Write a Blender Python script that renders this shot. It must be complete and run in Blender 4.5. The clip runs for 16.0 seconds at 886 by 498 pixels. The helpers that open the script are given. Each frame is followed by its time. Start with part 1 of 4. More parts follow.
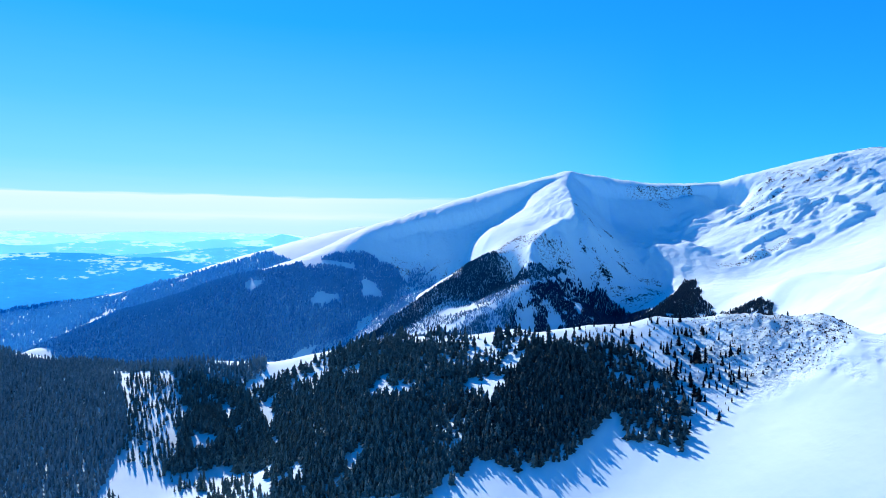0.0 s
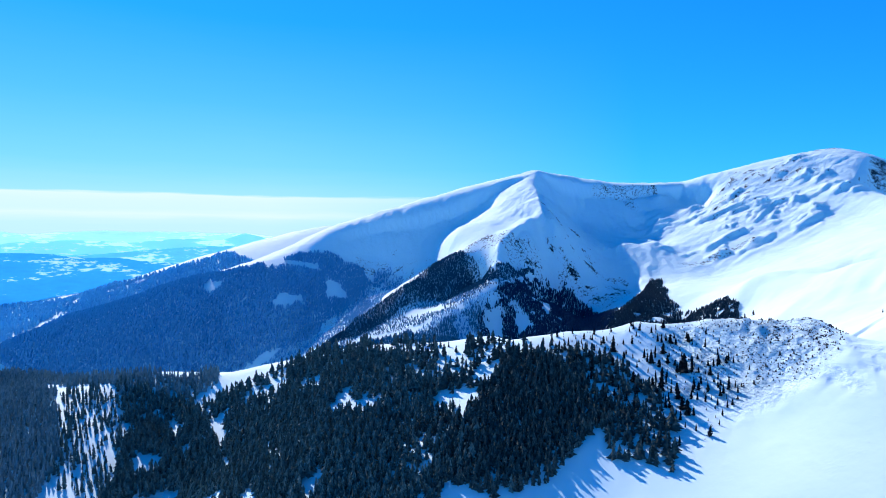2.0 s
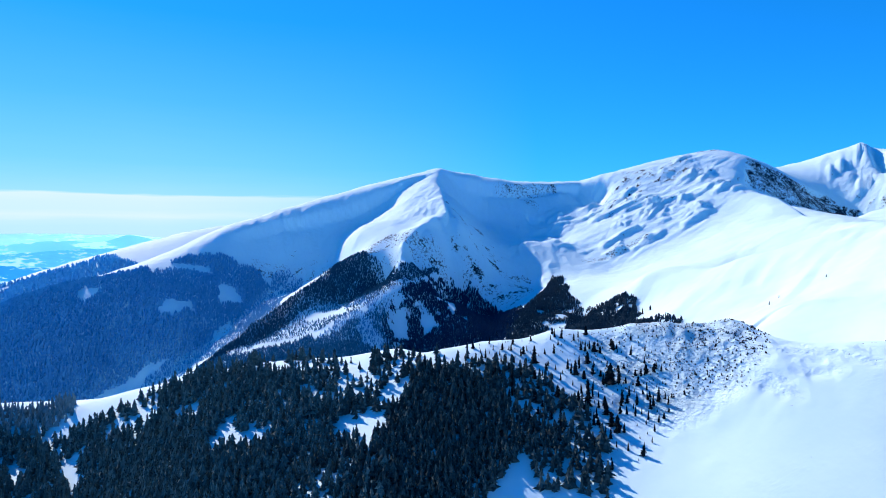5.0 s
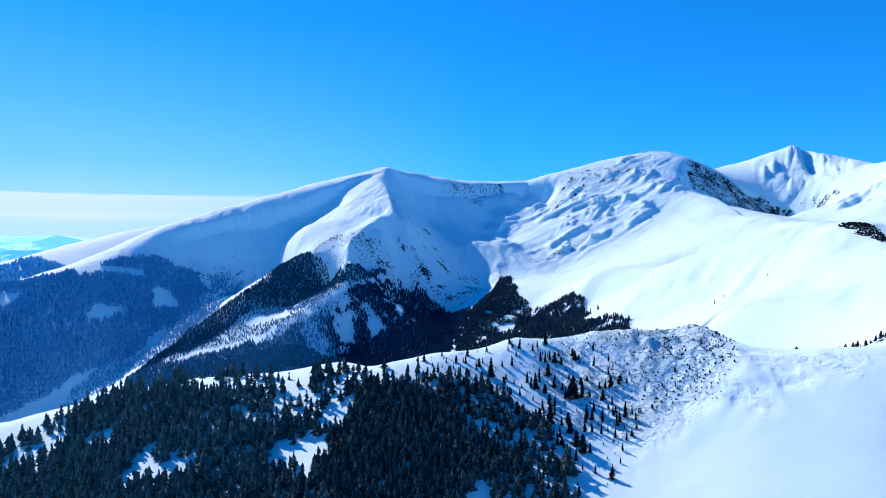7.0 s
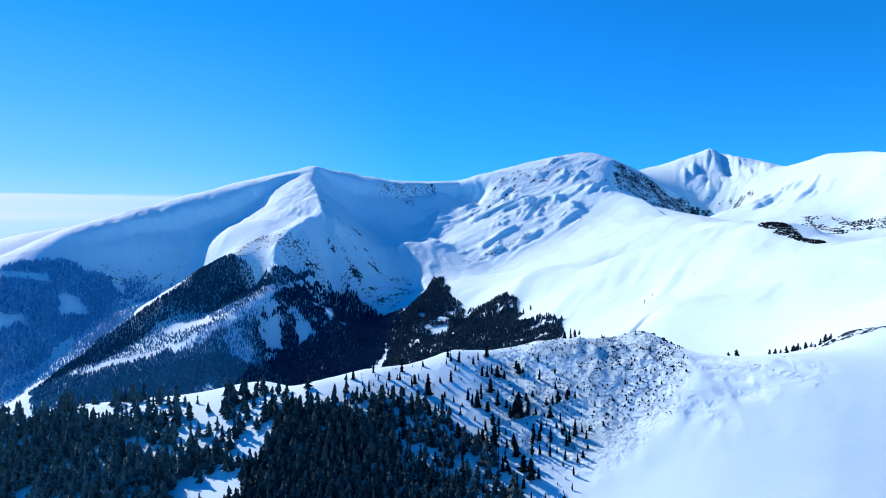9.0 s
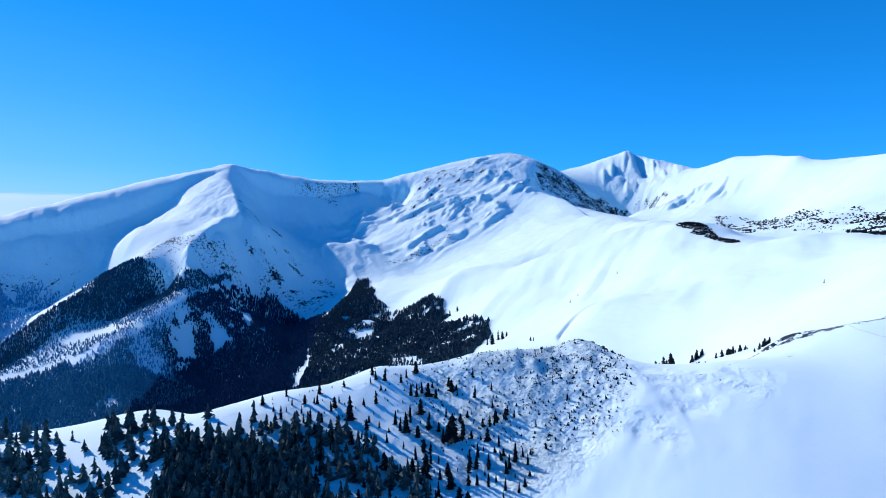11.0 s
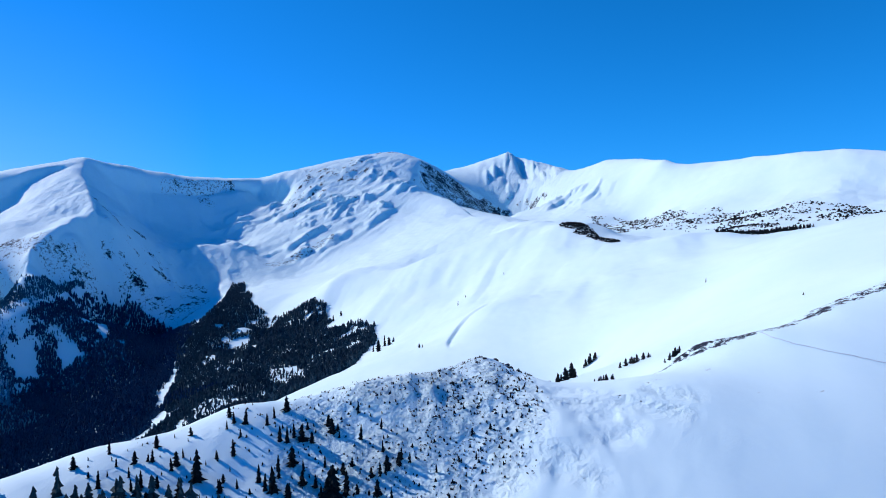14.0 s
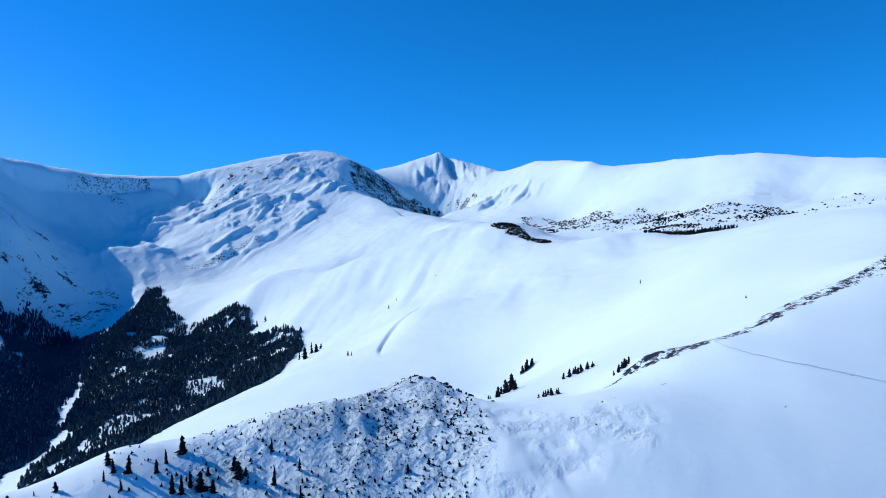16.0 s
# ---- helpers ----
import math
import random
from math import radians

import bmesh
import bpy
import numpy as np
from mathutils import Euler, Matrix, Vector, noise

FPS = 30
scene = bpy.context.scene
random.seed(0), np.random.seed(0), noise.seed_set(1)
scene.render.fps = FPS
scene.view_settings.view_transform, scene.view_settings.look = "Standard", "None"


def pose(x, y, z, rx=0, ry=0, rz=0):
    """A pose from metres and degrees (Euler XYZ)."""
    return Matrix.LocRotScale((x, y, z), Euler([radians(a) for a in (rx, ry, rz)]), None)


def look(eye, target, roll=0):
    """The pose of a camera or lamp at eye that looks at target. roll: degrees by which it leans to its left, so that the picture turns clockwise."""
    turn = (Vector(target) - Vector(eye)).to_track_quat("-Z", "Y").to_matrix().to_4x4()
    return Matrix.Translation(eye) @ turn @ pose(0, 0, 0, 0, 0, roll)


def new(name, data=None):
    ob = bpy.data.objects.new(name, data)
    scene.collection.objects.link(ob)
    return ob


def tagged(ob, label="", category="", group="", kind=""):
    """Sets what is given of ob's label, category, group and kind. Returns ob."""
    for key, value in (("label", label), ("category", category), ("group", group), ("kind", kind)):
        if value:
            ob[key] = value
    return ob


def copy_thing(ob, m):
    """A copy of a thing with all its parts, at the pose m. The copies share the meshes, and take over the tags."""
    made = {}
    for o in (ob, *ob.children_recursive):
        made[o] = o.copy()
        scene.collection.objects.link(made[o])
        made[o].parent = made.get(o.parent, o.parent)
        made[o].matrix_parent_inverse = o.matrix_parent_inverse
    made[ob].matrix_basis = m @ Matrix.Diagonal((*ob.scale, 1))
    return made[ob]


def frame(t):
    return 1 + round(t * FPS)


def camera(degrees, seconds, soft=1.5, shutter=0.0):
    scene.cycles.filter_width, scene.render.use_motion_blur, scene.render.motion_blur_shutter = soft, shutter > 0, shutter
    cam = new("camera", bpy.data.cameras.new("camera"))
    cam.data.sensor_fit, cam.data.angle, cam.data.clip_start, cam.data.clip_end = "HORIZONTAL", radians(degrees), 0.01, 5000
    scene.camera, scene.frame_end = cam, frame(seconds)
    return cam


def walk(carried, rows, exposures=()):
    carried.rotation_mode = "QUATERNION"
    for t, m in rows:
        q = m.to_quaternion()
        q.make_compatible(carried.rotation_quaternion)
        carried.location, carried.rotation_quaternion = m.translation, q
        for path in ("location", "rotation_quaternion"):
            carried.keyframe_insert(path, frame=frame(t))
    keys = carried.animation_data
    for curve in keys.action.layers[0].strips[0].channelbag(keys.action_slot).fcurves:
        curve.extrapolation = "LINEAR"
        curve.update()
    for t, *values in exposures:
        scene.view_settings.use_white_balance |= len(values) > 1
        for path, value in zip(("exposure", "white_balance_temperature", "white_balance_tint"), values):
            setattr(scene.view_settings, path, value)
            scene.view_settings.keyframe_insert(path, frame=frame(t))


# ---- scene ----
# ---- camera ----
EXPOSURES = [(0.0, 0.37, 5900, 4), (7.0, 0.20, 5900, 4), (12.5, -0.01, 5900, 4), (16.0, -0.21, 5900, 4)]
cam = camera(70.78, 16.0, soft=0.95)
walk(cam, [
    (0, pose(0.00, 0.00, 300.00, 88.011, -0.488, -1.709)),
    (0.5, pose(-0.21, 7.39, 300.17, 87.992, -0.490, -2.637)),
    (1, pose(-0.22, 14.65, 300.26, 87.988, -0.487, -3.318)),
    (1.5, pose(-0.11, 21.87, 300.29, 87.974, -0.485, -3.944)),
    (2, pose(0.07, 29.02, 300.33, 87.967, -0.472, -4.827)),
    (2.5, pose(0.28, 36.16, 300.33, 87.967, -0.391, -6.458)),
    (3, pose(0.81, 43.13, 300.27, 87.937, -0.327, -8.018)),
    (3.5, pose(1.57, 50.03, 300.31, 87.939, -0.253, -9.580)),
    (4, pose(2.47, 56.78, 300.41, 87.938, -0.186, -11.152)),
    (6.5, pose(9.04, 90.15, 301.25, 87.878, -0.029, -17.259)),
    (7, pose(10.82, 96.82, 301.49, 87.882, -0.018, -18.621)),
    (7.5, pose(12.81, 103.48, 301.69, 87.894, 0.010, -20.017)),
    (8, pose(14.93, 110.16, 301.87, 87.899, 0.056, -21.506)),
    (8.5, pose(17.36, 116.71, 302.08, 87.890, 0.070, -23.153)),
    (9, pose(19.95, 123.14, 302.22, 87.887, 0.107, -24.908)),
    (11.5, pose(35.82, 154.46, 302.92, 87.860, 0.257, -33.544)),
    (12, pose(39.43, 160.38, 303.04, 87.836, 0.267, -35.299)),
    (12.5, pose(43.45, 166.23, 303.09, 87.824, 0.288, -37.072)),
    (13, pose(47.62, 171.97, 303.10, 87.817, 0.300, -38.838)),
    (13.5, pose(51.84, 177.58, 303.22, 87.815, 0.306, -40.635)),
    (14, pose(56.27, 183.10, 303.27, 87.822, 0.317, -42.414)),
    (14.5, pose(60.90, 188.33, 303.29, 87.820, 0.338, -44.202)),
    (15, pose(65.51, 193.43, 303.40, 87.810, 0.361, -45.882)),
    (15.5, pose(70.20, 198.42, 303.57, 87.811, 0.366, -47.381)),
    (16, pose(74.90, 203.28, 303.80, 87.821, 0.355, -48.830)),
], EXPOSURES)

# ---- sky and sun ----
SUN_AZIMUTH, SUN_HEIGHT = -29.0, 35.0  # degrees from +y towards +x, degrees above the horizon
world = bpy.data.worlds.new("winter_sky")
scene.world = world
world.use_nodes = True
wn, wl = world.node_tree.nodes, world.node_tree.links
wn.clear()
sky = wn.new("ShaderNodeTexSky")
sky.sky_type, sky.sun_disc = "NISHITA", False
sky.sun_elevation, sky.sun_rotation = radians(SUN_HEIGHT), radians(SUN_AZIMUTH)
sky.altitude, sky.air_density, sky.dust_density, sky.ozone_density = 1800, 1.0, 0.08, 1.5
ground_of_sky = wn.new("ShaderNodeBackground")
ground_of_sky.inputs["Strength"].default_value = 0.103
# a flat bank of cloud low over the horizon
where = wn.new("ShaderNodeTexCoord")
split = wn.new("ShaderNodeSeparateXYZ")
wl.new(where.outputs["Generated"], split.inputs[0])
stretch = wn.new("ShaderNodeVectorMath")
stretch.operation = "MULTIPLY"
stretch.inputs[1].default_value = (5.0, 5.0, 70)
wl.new(where.outputs["Generated"], stretch.inputs[0])
wisps = wn.new("ShaderNodeTexNoise")
wisps.inputs["Scale"].default_value, wisps.inputs["Detail"].default_value = 1.6, 6
wl.new(stretch.outputs[0], wisps.inputs["Vector"])
lift = wn.new("ShaderNodeMath")
lift.operation = "MULTIPLY_ADD"
lift.inputs[1].default_value, lift.inputs[2].default_value = 0.012, -0.006
wl.new(wisps.outputs["Fac"], lift.inputs[0])
level = wn.new("ShaderNodeMath")
level.operation = "ADD"
wl.new(split.outputs["Z"], level.inputs[0])
wl.new(lift.outputs[0], level.inputs[1])
bank = wn.new("ShaderNodeValToRGB")
wl.new(level.outputs[0], bank.inputs[0])
ramp = bank.color_ramp
ramp.elements[0].position, ramp.elements[0].color = 0.0, (0.62, 0.62, 0.62, 1)
ramp.elements[1].position, ramp.elements[1].color = 0.30, (0, 0, 0, 1)
for at_z, grey in ((0.008, 0.72), (0.015, 0.93), (0.022, 0.80), (0.036, 0.85), (0.0435, 0.94), (0.0465, 0.38), (0.09, 0.20), (0.18, 0.08)):
    ramp.elements.new(at_z).color = (grey, grey, grey, 1)
# it lies towards the sun
sunward = wn.new("ShaderNodeVectorMath")
sunward.operation = "DOT_PRODUCT"
sunward.inputs[1].default_value = (math.sin(radians(SUN_AZIMUTH)), math.cos(radians(SUN_AZIMUTH)), 0)
wl.new(where.outputs["Generated"], sunward.inputs[0])
side = wn.new("ShaderNodeMapRange")
side.inputs["From Min"].default_value, side.inputs["From Max"].default_value = 0.62, 0.95
wl.new(sunward.outputs["Value"], side.inputs["Value"])
spread = wn.new("ShaderNodeMath")
spread.operation = "MULTIPLY"
wl.new(bank.outputs[0], spread.inputs[0])
wl.new(side.outputs[0], spread.inputs[1])
mixed = wn.new("ShaderNodeMixRGB")
mixed.inputs["Color2"].default_value = (6.9, 7.6, 7.9, 1)
wl.new(spread.outputs[0], mixed.inputs["Fac"])
# the deep, strongly graded blue of thin, dry mountain air
room = wn.new("ShaderNodeVectorMath")
room.operation = "ADD"
room.inputs[1].default_value = (40, 7, 30)
wl.new(sky.outputs[0], room.inputs[0])
grown_sky = wn.new("ShaderNodeVectorMath")
grown_sky.operation = "MULTIPLY"
grown_sky.inputs[1].default_value = (40, 7, 30)
wl.new(sky.outputs[0], grown_sky.inputs[0])
cap = wn.new("ShaderNodeVectorMath")
cap.operation = "DIVIDE"
wl.new(grown_sky.outputs[0], cap.inputs[0])
wl.new(room.outputs[0], cap.inputs[1])
deep = wn.new("ShaderNodeGamma")
deep.inputs["Gamma"].default_value = 1.15
wl.new(cap.outputs[0], deep.inputs["Color"])
tint = wn.new("ShaderNodeMixRGB")
tint.blend_type = "MULTIPLY"
tint.inputs["Fac"].default_value, tint.inputs["Color2"].default_value = 1.0, (0.14, 1.06, 1.50, 1)
wl.new(deep.outputs[0], tint.inputs["Color1"])
wl.new(tint.outputs[0], mixed.inputs["Color1"])
wl.new(mixed.outputs[0], ground_of_sky.inputs["Color"])
world_out = wn.new("ShaderNodeOutputWorld")
wl.new(ground_of_sky.outputs[0], world_out.inputs[0])

sun_data = bpy.data.lights.new("sun", "SUN")
sun_data.energy, sun_data.angle, sun_data.color = 5.0, radians(0.5), (1.28, 0.87, 0.73)
sun = new("sun", sun_data)
a, e = radians(SUN_AZIMUTH), radians(SUN_HEIGHT)
sun.matrix_world = look((0, 0, 900), (-math.sin(a) * math.cos(e) * 10, -math.cos(a) * math.cos(e) * 10, 900 - math.sin(e) * 10))

# ---- materials ----
def material(name, roughness=0.8):
    m = bpy.data.materials.new(name)
    m.use_nodes = True
    n, l = m.node_tree.nodes, m.node_tree.links
    b = n["Principled BSDF"]
    b.inputs["Roughness"].default_value = roughness
    b.inputs["Specular IOR Level"].default_value = 0.3
    return m, n, l, b


def noise_node(n, l, scale, detail=5, rough=0.6, vector=None):
    t = n.new("ShaderNodeTexNoise")
    t.inputs["Scale"].default_value, t.inputs["Detail"].default_value, t.inputs["Roughness"].default_value = scale, detail, rough
    if vector is None:
        vector = n.new("ShaderNodeTexCoord").outputs["Object"]
    l.new(vector, t.inputs["Vector"])
    return t


def ramp_node(n, l, source, *stops):
    r = n.new("ShaderNodeValToRGB")
    r.color_ramp.elements[0].position, r.color_ramp.elements[0].color = stops[0][0], (*stops[0][1], 1)
    r.color_ramp.elements[1].position, r.color_ramp.elements[1].color = stops[-1][0], (*stops[-1][1], 1)
    for p, c in stops[1:-1]:
        r.color_ramp.elements.new(p).color = (*c, 1)
    l.new(source, r.inputs[0])
    return r


def math_node(n, l, op, a, b):
    m = n.new("ShaderNodeMath")
    m.operation = op
    for k, v in enumerate((a, b)):
        if isinstance(v, (int, float)):
            m.inputs[k].default_value = v
        else:
            l.new(v, m.inputs[k])
    return m.outputs[0]


def mix_node(n, l, fac, a, b):
    m = n.new("ShaderNodeMixRGB")
    for k, v in ((0, fac), (1, a), (2, b)):
        if isinstance(v, tuple):
            m.inputs[k].default_value = (*v, 1)
        elif isinstance(v, (int, float)):
            m.inputs[k].default_value = v
        else:
            l.new(v, m.inputs[k])
    return m.outputs[0]


def bump_node(n, l, b, source, strength, distance):
    u = n.new("ShaderNodeBump")
    u.inputs["Strength"].default_value, u.inputs["Distance"].default_value = strength, distance
    l.new(source, u.inputs["Height"])
    l.new(u.outputs[0], b.inputs["Normal"])


def snow_ground():
    """Wind-packed snow; bare rock and tufts where the ground is steep or blown clear."""
    m, n, l, b = material("snow_and_rock", 0.75)
    b.inputs["Specular IOR Level"].default_value = 0.06
    white = ramp_node(n, l, noise_node(n, l, 0.02, 6).outputs[0], (0.3, (0.475, 0.755, 0.865)), (0.7, (0.515, 0.79, 0.89)))
    rock = ramp_node(n, l, noise_node(n, l, 0.35, 6).outputs[0], (0.3, (0.006, 0.012, 0.021)), (0.7, (0.021, 0.036, 0.060)))
    bare = n.new("ShaderNodeAttribute")
    bare.attribute_name = "bare"
    speckle = noise_node(n, l, 0.16, 8, 0.72)
    edge = math_node(n, l, "ADD", bare.outputs["Fac"], math_node(n, l, "MULTIPLY", math_node(n, l, "SUBTRACT", speckle.outputs[0], 0.5), 2.2))
    fine = noise_node(n, l, 0.9, 6, 0.7)
    edge = math_node(n, l, "ADD", edge, math_node(n, l, "MULTIPLY", math_node(n, l, "SUBTRACT", fine.outputs[0], 0.5), 1.3))
    rough = n.new("ShaderNodeAttribute")
    rough.attribute_name = "rough"
    place = n.new("ShaderNodeTexCoord").outputs["Object"]
    laid = n.new("ShaderNodeCombineXYZ")  # the crags run across the fall line
    for k, way in enumerate(((0.62, 0.12, 0.0), (-0.20, 0.98, 0.0))):
        d = n.new("ShaderNodeVectorMath")
        d.operation = "DOT_PRODUCT"
        d.inputs[1].default_value = way
        l.new(place, d.inputs[0])
        l.new(d.outputs["Value"], laid.inputs[k])
    crags = noise_node(n, l, 0.045, 8, 0.58, laid.outputs[0])
    edge = math_node(n, l, "ADD", edge, math_node(n, l, "MULTIPLY", math_node(n, l, "MULTIPLY", math_node(n, l, "SUBTRACT", crags.outputs[0], 0.5), rough.outputs["Fac"]), 3.2))
    mask = ramp_node(n, l, edge, (0.50, (0, 0, 0)), (0.60, (1, 1, 1)))
    l.new(mix_node(n, l, mask.outputs[0], white.outputs[0], rock.outputs[0]), b.inputs["Base Color"])
    drifts = noise_node(n, l, 0.05, 4, 0.5)
    relief = math_node(n, l, "ADD", math_node(n, l, "MULTIPLY", drifts.outputs[0], 0.5), math_node(n, l, "MULTIPLY", math_node(n, l, "MULTIPLY", crags.outputs[0], rough.outputs["Fac"]), 10.0))
    # broken lumps where the knob is blown
    lumpy = n.new("ShaderNodeAttribute")
    lumpy.attribute_name = "lumpy"
    clumps = ramp_node(n, l, noise_node(n, l, 0.07, 3, 0.5).outputs[0], (0.38, (0.25, 0.25, 0.25)), (0.6, (1, 1, 1)))
    lumps = noise_node(n, l, 0.30, 6, 0.64)
    relief = math_node(n, l, "ADD", relief, math_node(n, l, "MULTIPLY", math_node(n, l, "MULTIPLY", lumps.outputs[0], math_node(n, l, "MULTIPLY", lumpy.outputs["Fac"], clumps.outputs[0])), 7.0))
    # wind-carved ridges in patches
    carved = n.new("ShaderNodeVectorMath")
    carved.operation = "MULTIPLY"
    carved.inputs[1].default_value = (0.55, 1.7, 1.0)
    l.new(place, carved.inputs[0])
    ripple = noise_node(n, l, 0.5, 5, 0.6, carved.outputs[0])
    where = ramp_node(n, l, noise_node(n, l, 0.035, 3, 0.5).outputs[0], (0.58, (0, 0, 0)), (0.70, (1, 1, 1)))
    relief = math_node(n, l, "ADD", relief, math_node(n, l, "MULTIPLY", math_node(n, l, "MULTIPLY", ripple.outputs[0], where.outputs[0]), 0.22))
    bump_node(n, l, b, relief, 0.8, 1.0)
    return m


def needles(name, dark, light):
    m, n, l, b = material(name, 0.9)
    b.inputs["Specular IOR Level"].default_value = 0.05
    info = n.new("ShaderNodeObjectInfo")
    geo = n.new("ShaderNodeNewGeometry")
    vary = math_node(n, l, "FRACT", math_node(n, l, "ADD", info.outputs["Random"], geo.outputs["Random Per Island"]), 0)
    grain = noise_node(n, l, 1.3, 4)
    tone = math_node(n, l, "ADD", math_node(n, l, "MULTIPLY", vary, 0.6), math_node(n, l, "MULTIPLY", grain.outputs[0], 0.4))
    l.new(ramp_node(n, l, tone, (0.1, dark), (0.9, light)).outputs[0], b.inputs["Base Color"])
    return m


def plain(name, dark, light, scale, roughness=0.85):
    m, n, l, b = material(name, roughness)
    b.inputs["Specular IOR Level"].default_value = 0.08
    t = noise_node(n, l, scale, 5)
    l.new(ramp_node(n, l, t.outputs[0], (0.3, dark), (0.7, light)).outputs[0], b.inputs["Base Color"])
    bump_node(n, l, b, t.outputs[0], 0.4, 0.1)
    return m


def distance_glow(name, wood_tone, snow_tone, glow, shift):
    """Far ranges with haze put into base colour and emission: woods, and snowy clearings lying along the slopes."""
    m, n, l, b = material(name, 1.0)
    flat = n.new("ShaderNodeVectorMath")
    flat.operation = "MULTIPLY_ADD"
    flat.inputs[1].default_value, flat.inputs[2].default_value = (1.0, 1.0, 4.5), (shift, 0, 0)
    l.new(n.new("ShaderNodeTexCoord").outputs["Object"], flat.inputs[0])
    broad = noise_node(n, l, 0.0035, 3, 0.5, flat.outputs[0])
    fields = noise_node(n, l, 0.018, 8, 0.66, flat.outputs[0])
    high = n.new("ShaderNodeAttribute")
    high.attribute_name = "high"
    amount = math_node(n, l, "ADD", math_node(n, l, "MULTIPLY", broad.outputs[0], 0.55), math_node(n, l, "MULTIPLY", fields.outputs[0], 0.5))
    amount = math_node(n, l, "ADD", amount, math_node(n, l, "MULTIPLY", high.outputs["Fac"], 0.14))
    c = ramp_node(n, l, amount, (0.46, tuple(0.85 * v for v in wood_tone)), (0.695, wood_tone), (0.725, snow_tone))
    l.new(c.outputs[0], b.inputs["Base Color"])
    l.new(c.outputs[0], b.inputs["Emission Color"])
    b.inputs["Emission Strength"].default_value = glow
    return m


SNOW = snow_ground()
SPRUCE = needles("spruce_needles", (0.004, 0.008, 0.010), (0.011, 0.019, 0.022))
SCRUB = needles("dwarf_pine_needles", (0.004, 0.008, 0.010), (0.009, 0.016, 0.019))
# spruces of the far flank: blue haze is mixed into the base colour
HAZE_BLUE = needles("haze_blue_needles", (0.10, 0.31, 0.53), (0.14, 0.37, 0.60))
# rime, with some of the valley's blue haze put into the colour
RIMED = needles("rimed_hazy_needles", (0.041, 0.145, 0.25), (0.094, 0.26, 0.39))
# outer woods: a paler coat of haze, again in the base colour
HAZED = needles("far_haze_needles", (0.16, 0.43, 0.68), (0.20, 0.49, 0.74))
# VALLEY, SHADED: mountain shade and blue air are put into the needle colour
VALLEY = needles("shade_tinted_needles", (0.011, 0.030, 0.046), (0.038, 0.080, 0.112))
SHADED = needles("blue_shade_tinted_needles", (0.007, 0.027, 0.070), (0.017, 0.060, 0.130))
# spur woods: lifted towards blue in the base colour, for the haze
HILL = needles("hill_spruce_needles", (0.015, 0.064, 0.112), (0.036, 0.116, 0.185))
# one kind of spruce twice: WOODED lightened for hazy light, DARK for the core
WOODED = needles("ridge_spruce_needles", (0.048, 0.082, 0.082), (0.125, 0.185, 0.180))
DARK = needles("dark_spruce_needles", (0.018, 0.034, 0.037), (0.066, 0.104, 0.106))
# grey of rime, brightened in the colour for soft hazy light
GREYED = needles("rimed_haze_grey_needles", (0.10, 0.17, 0.20), (0.22, 0.31, 0.34))
BARK = plain("bark", (0.05, 0.04, 0.03), (0.13, 0.10, 0.08), 3.0)
STONE = plain("dark_stone", (0.008, 0.014, 0.021), (0.032, 0.048, 0.066), 0.6)
# each farther range paler and brighter: painted haze, no air between them
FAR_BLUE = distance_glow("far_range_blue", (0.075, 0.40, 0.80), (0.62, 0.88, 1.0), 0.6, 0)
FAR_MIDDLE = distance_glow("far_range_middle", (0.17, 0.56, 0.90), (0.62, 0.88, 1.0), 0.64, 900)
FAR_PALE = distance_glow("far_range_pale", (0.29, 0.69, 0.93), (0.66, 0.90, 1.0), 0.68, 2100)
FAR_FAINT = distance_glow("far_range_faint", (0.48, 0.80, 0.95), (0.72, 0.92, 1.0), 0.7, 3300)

# ---- relief: crest, gully and stream lines, and heights of the open slopes between them ----
FORMS = []


def line(soft, *points):
    """A crest or a stream: points no more than about 45 m apart near by, 90 m far off."""
    for (x0, y0, z0), (x1, y1, z1) in zip(points, points[1:]):
        far = math.hypot(x1 - x0, y1 - y0)
        step = 30 if math.hypot(x0, y0) < 700 else 40 if soft < 15 else 70
        for k in range(max(1, round(far / step))):
            u = k / max(1, round(far / step))
            FORMS.append((x0 + u * (x1 - x0), y0 + u * (y1 - y0), z0 + u * (z1 - z0), soft))
    FORMS.append((*points[-1], soft))


def spots(soft, *points):
    for p in points:
        FORMS.append((*p, soft))


line(3, (488, 2074, 490), (403, 2076, 466), (310, 2059, 432), (188, 2039, 389), (55, 2011, 351), (-67, 1975, 316), (-164, 1918, 280), (-262, 1846, 230), (-403, 1735, 175))  # west crest
line(3, (488, 2074, 490), (563, 2113, 469), (668, 2133, 452), (786, 2145, 442), (915, 2168, 452), (1041, 2198, 463), (1114, 2115, 468), (1172, 2117, 496), (1304, 2119, 541), (1433, 2092, 570), (1534, 2077, 587), (1556, 2024, 572), (1559, 1957, 538))  # cirque crest
line(3, (1559, 1957, 538), (1644, 1961, 517), (1733, 1931, 464), (1872, 1963, 431), (1965, 1880, 354), (2000, 1800, 335))  # east ridge
spots(10, (1600, 1890, 440), (1650, 1850, 375), (1750, 1830, 335), (1850, 1850, 322), (1925, 1790, 312), (1640, 1740, 345), (1760, 1720, 322))  # foot of its shaded face
line(2, (1559, 1957, 538), (1501, 1888, 479), (1442, 1820, 425), (1406, 1640, 388), (1332, 1462, 336), (1224, 1288, 318))  # east spur
line(2, (488, 2074, 490), (457, 1985, 438), (439, 1845, 386), (423, 1736, 344), (347, 1682, 309), (283, 1613, 267), (255, 1546, 216))  # bright spur
spots(10, (1576, 1897, 457), (1540, 1855, 415))  # spur shade
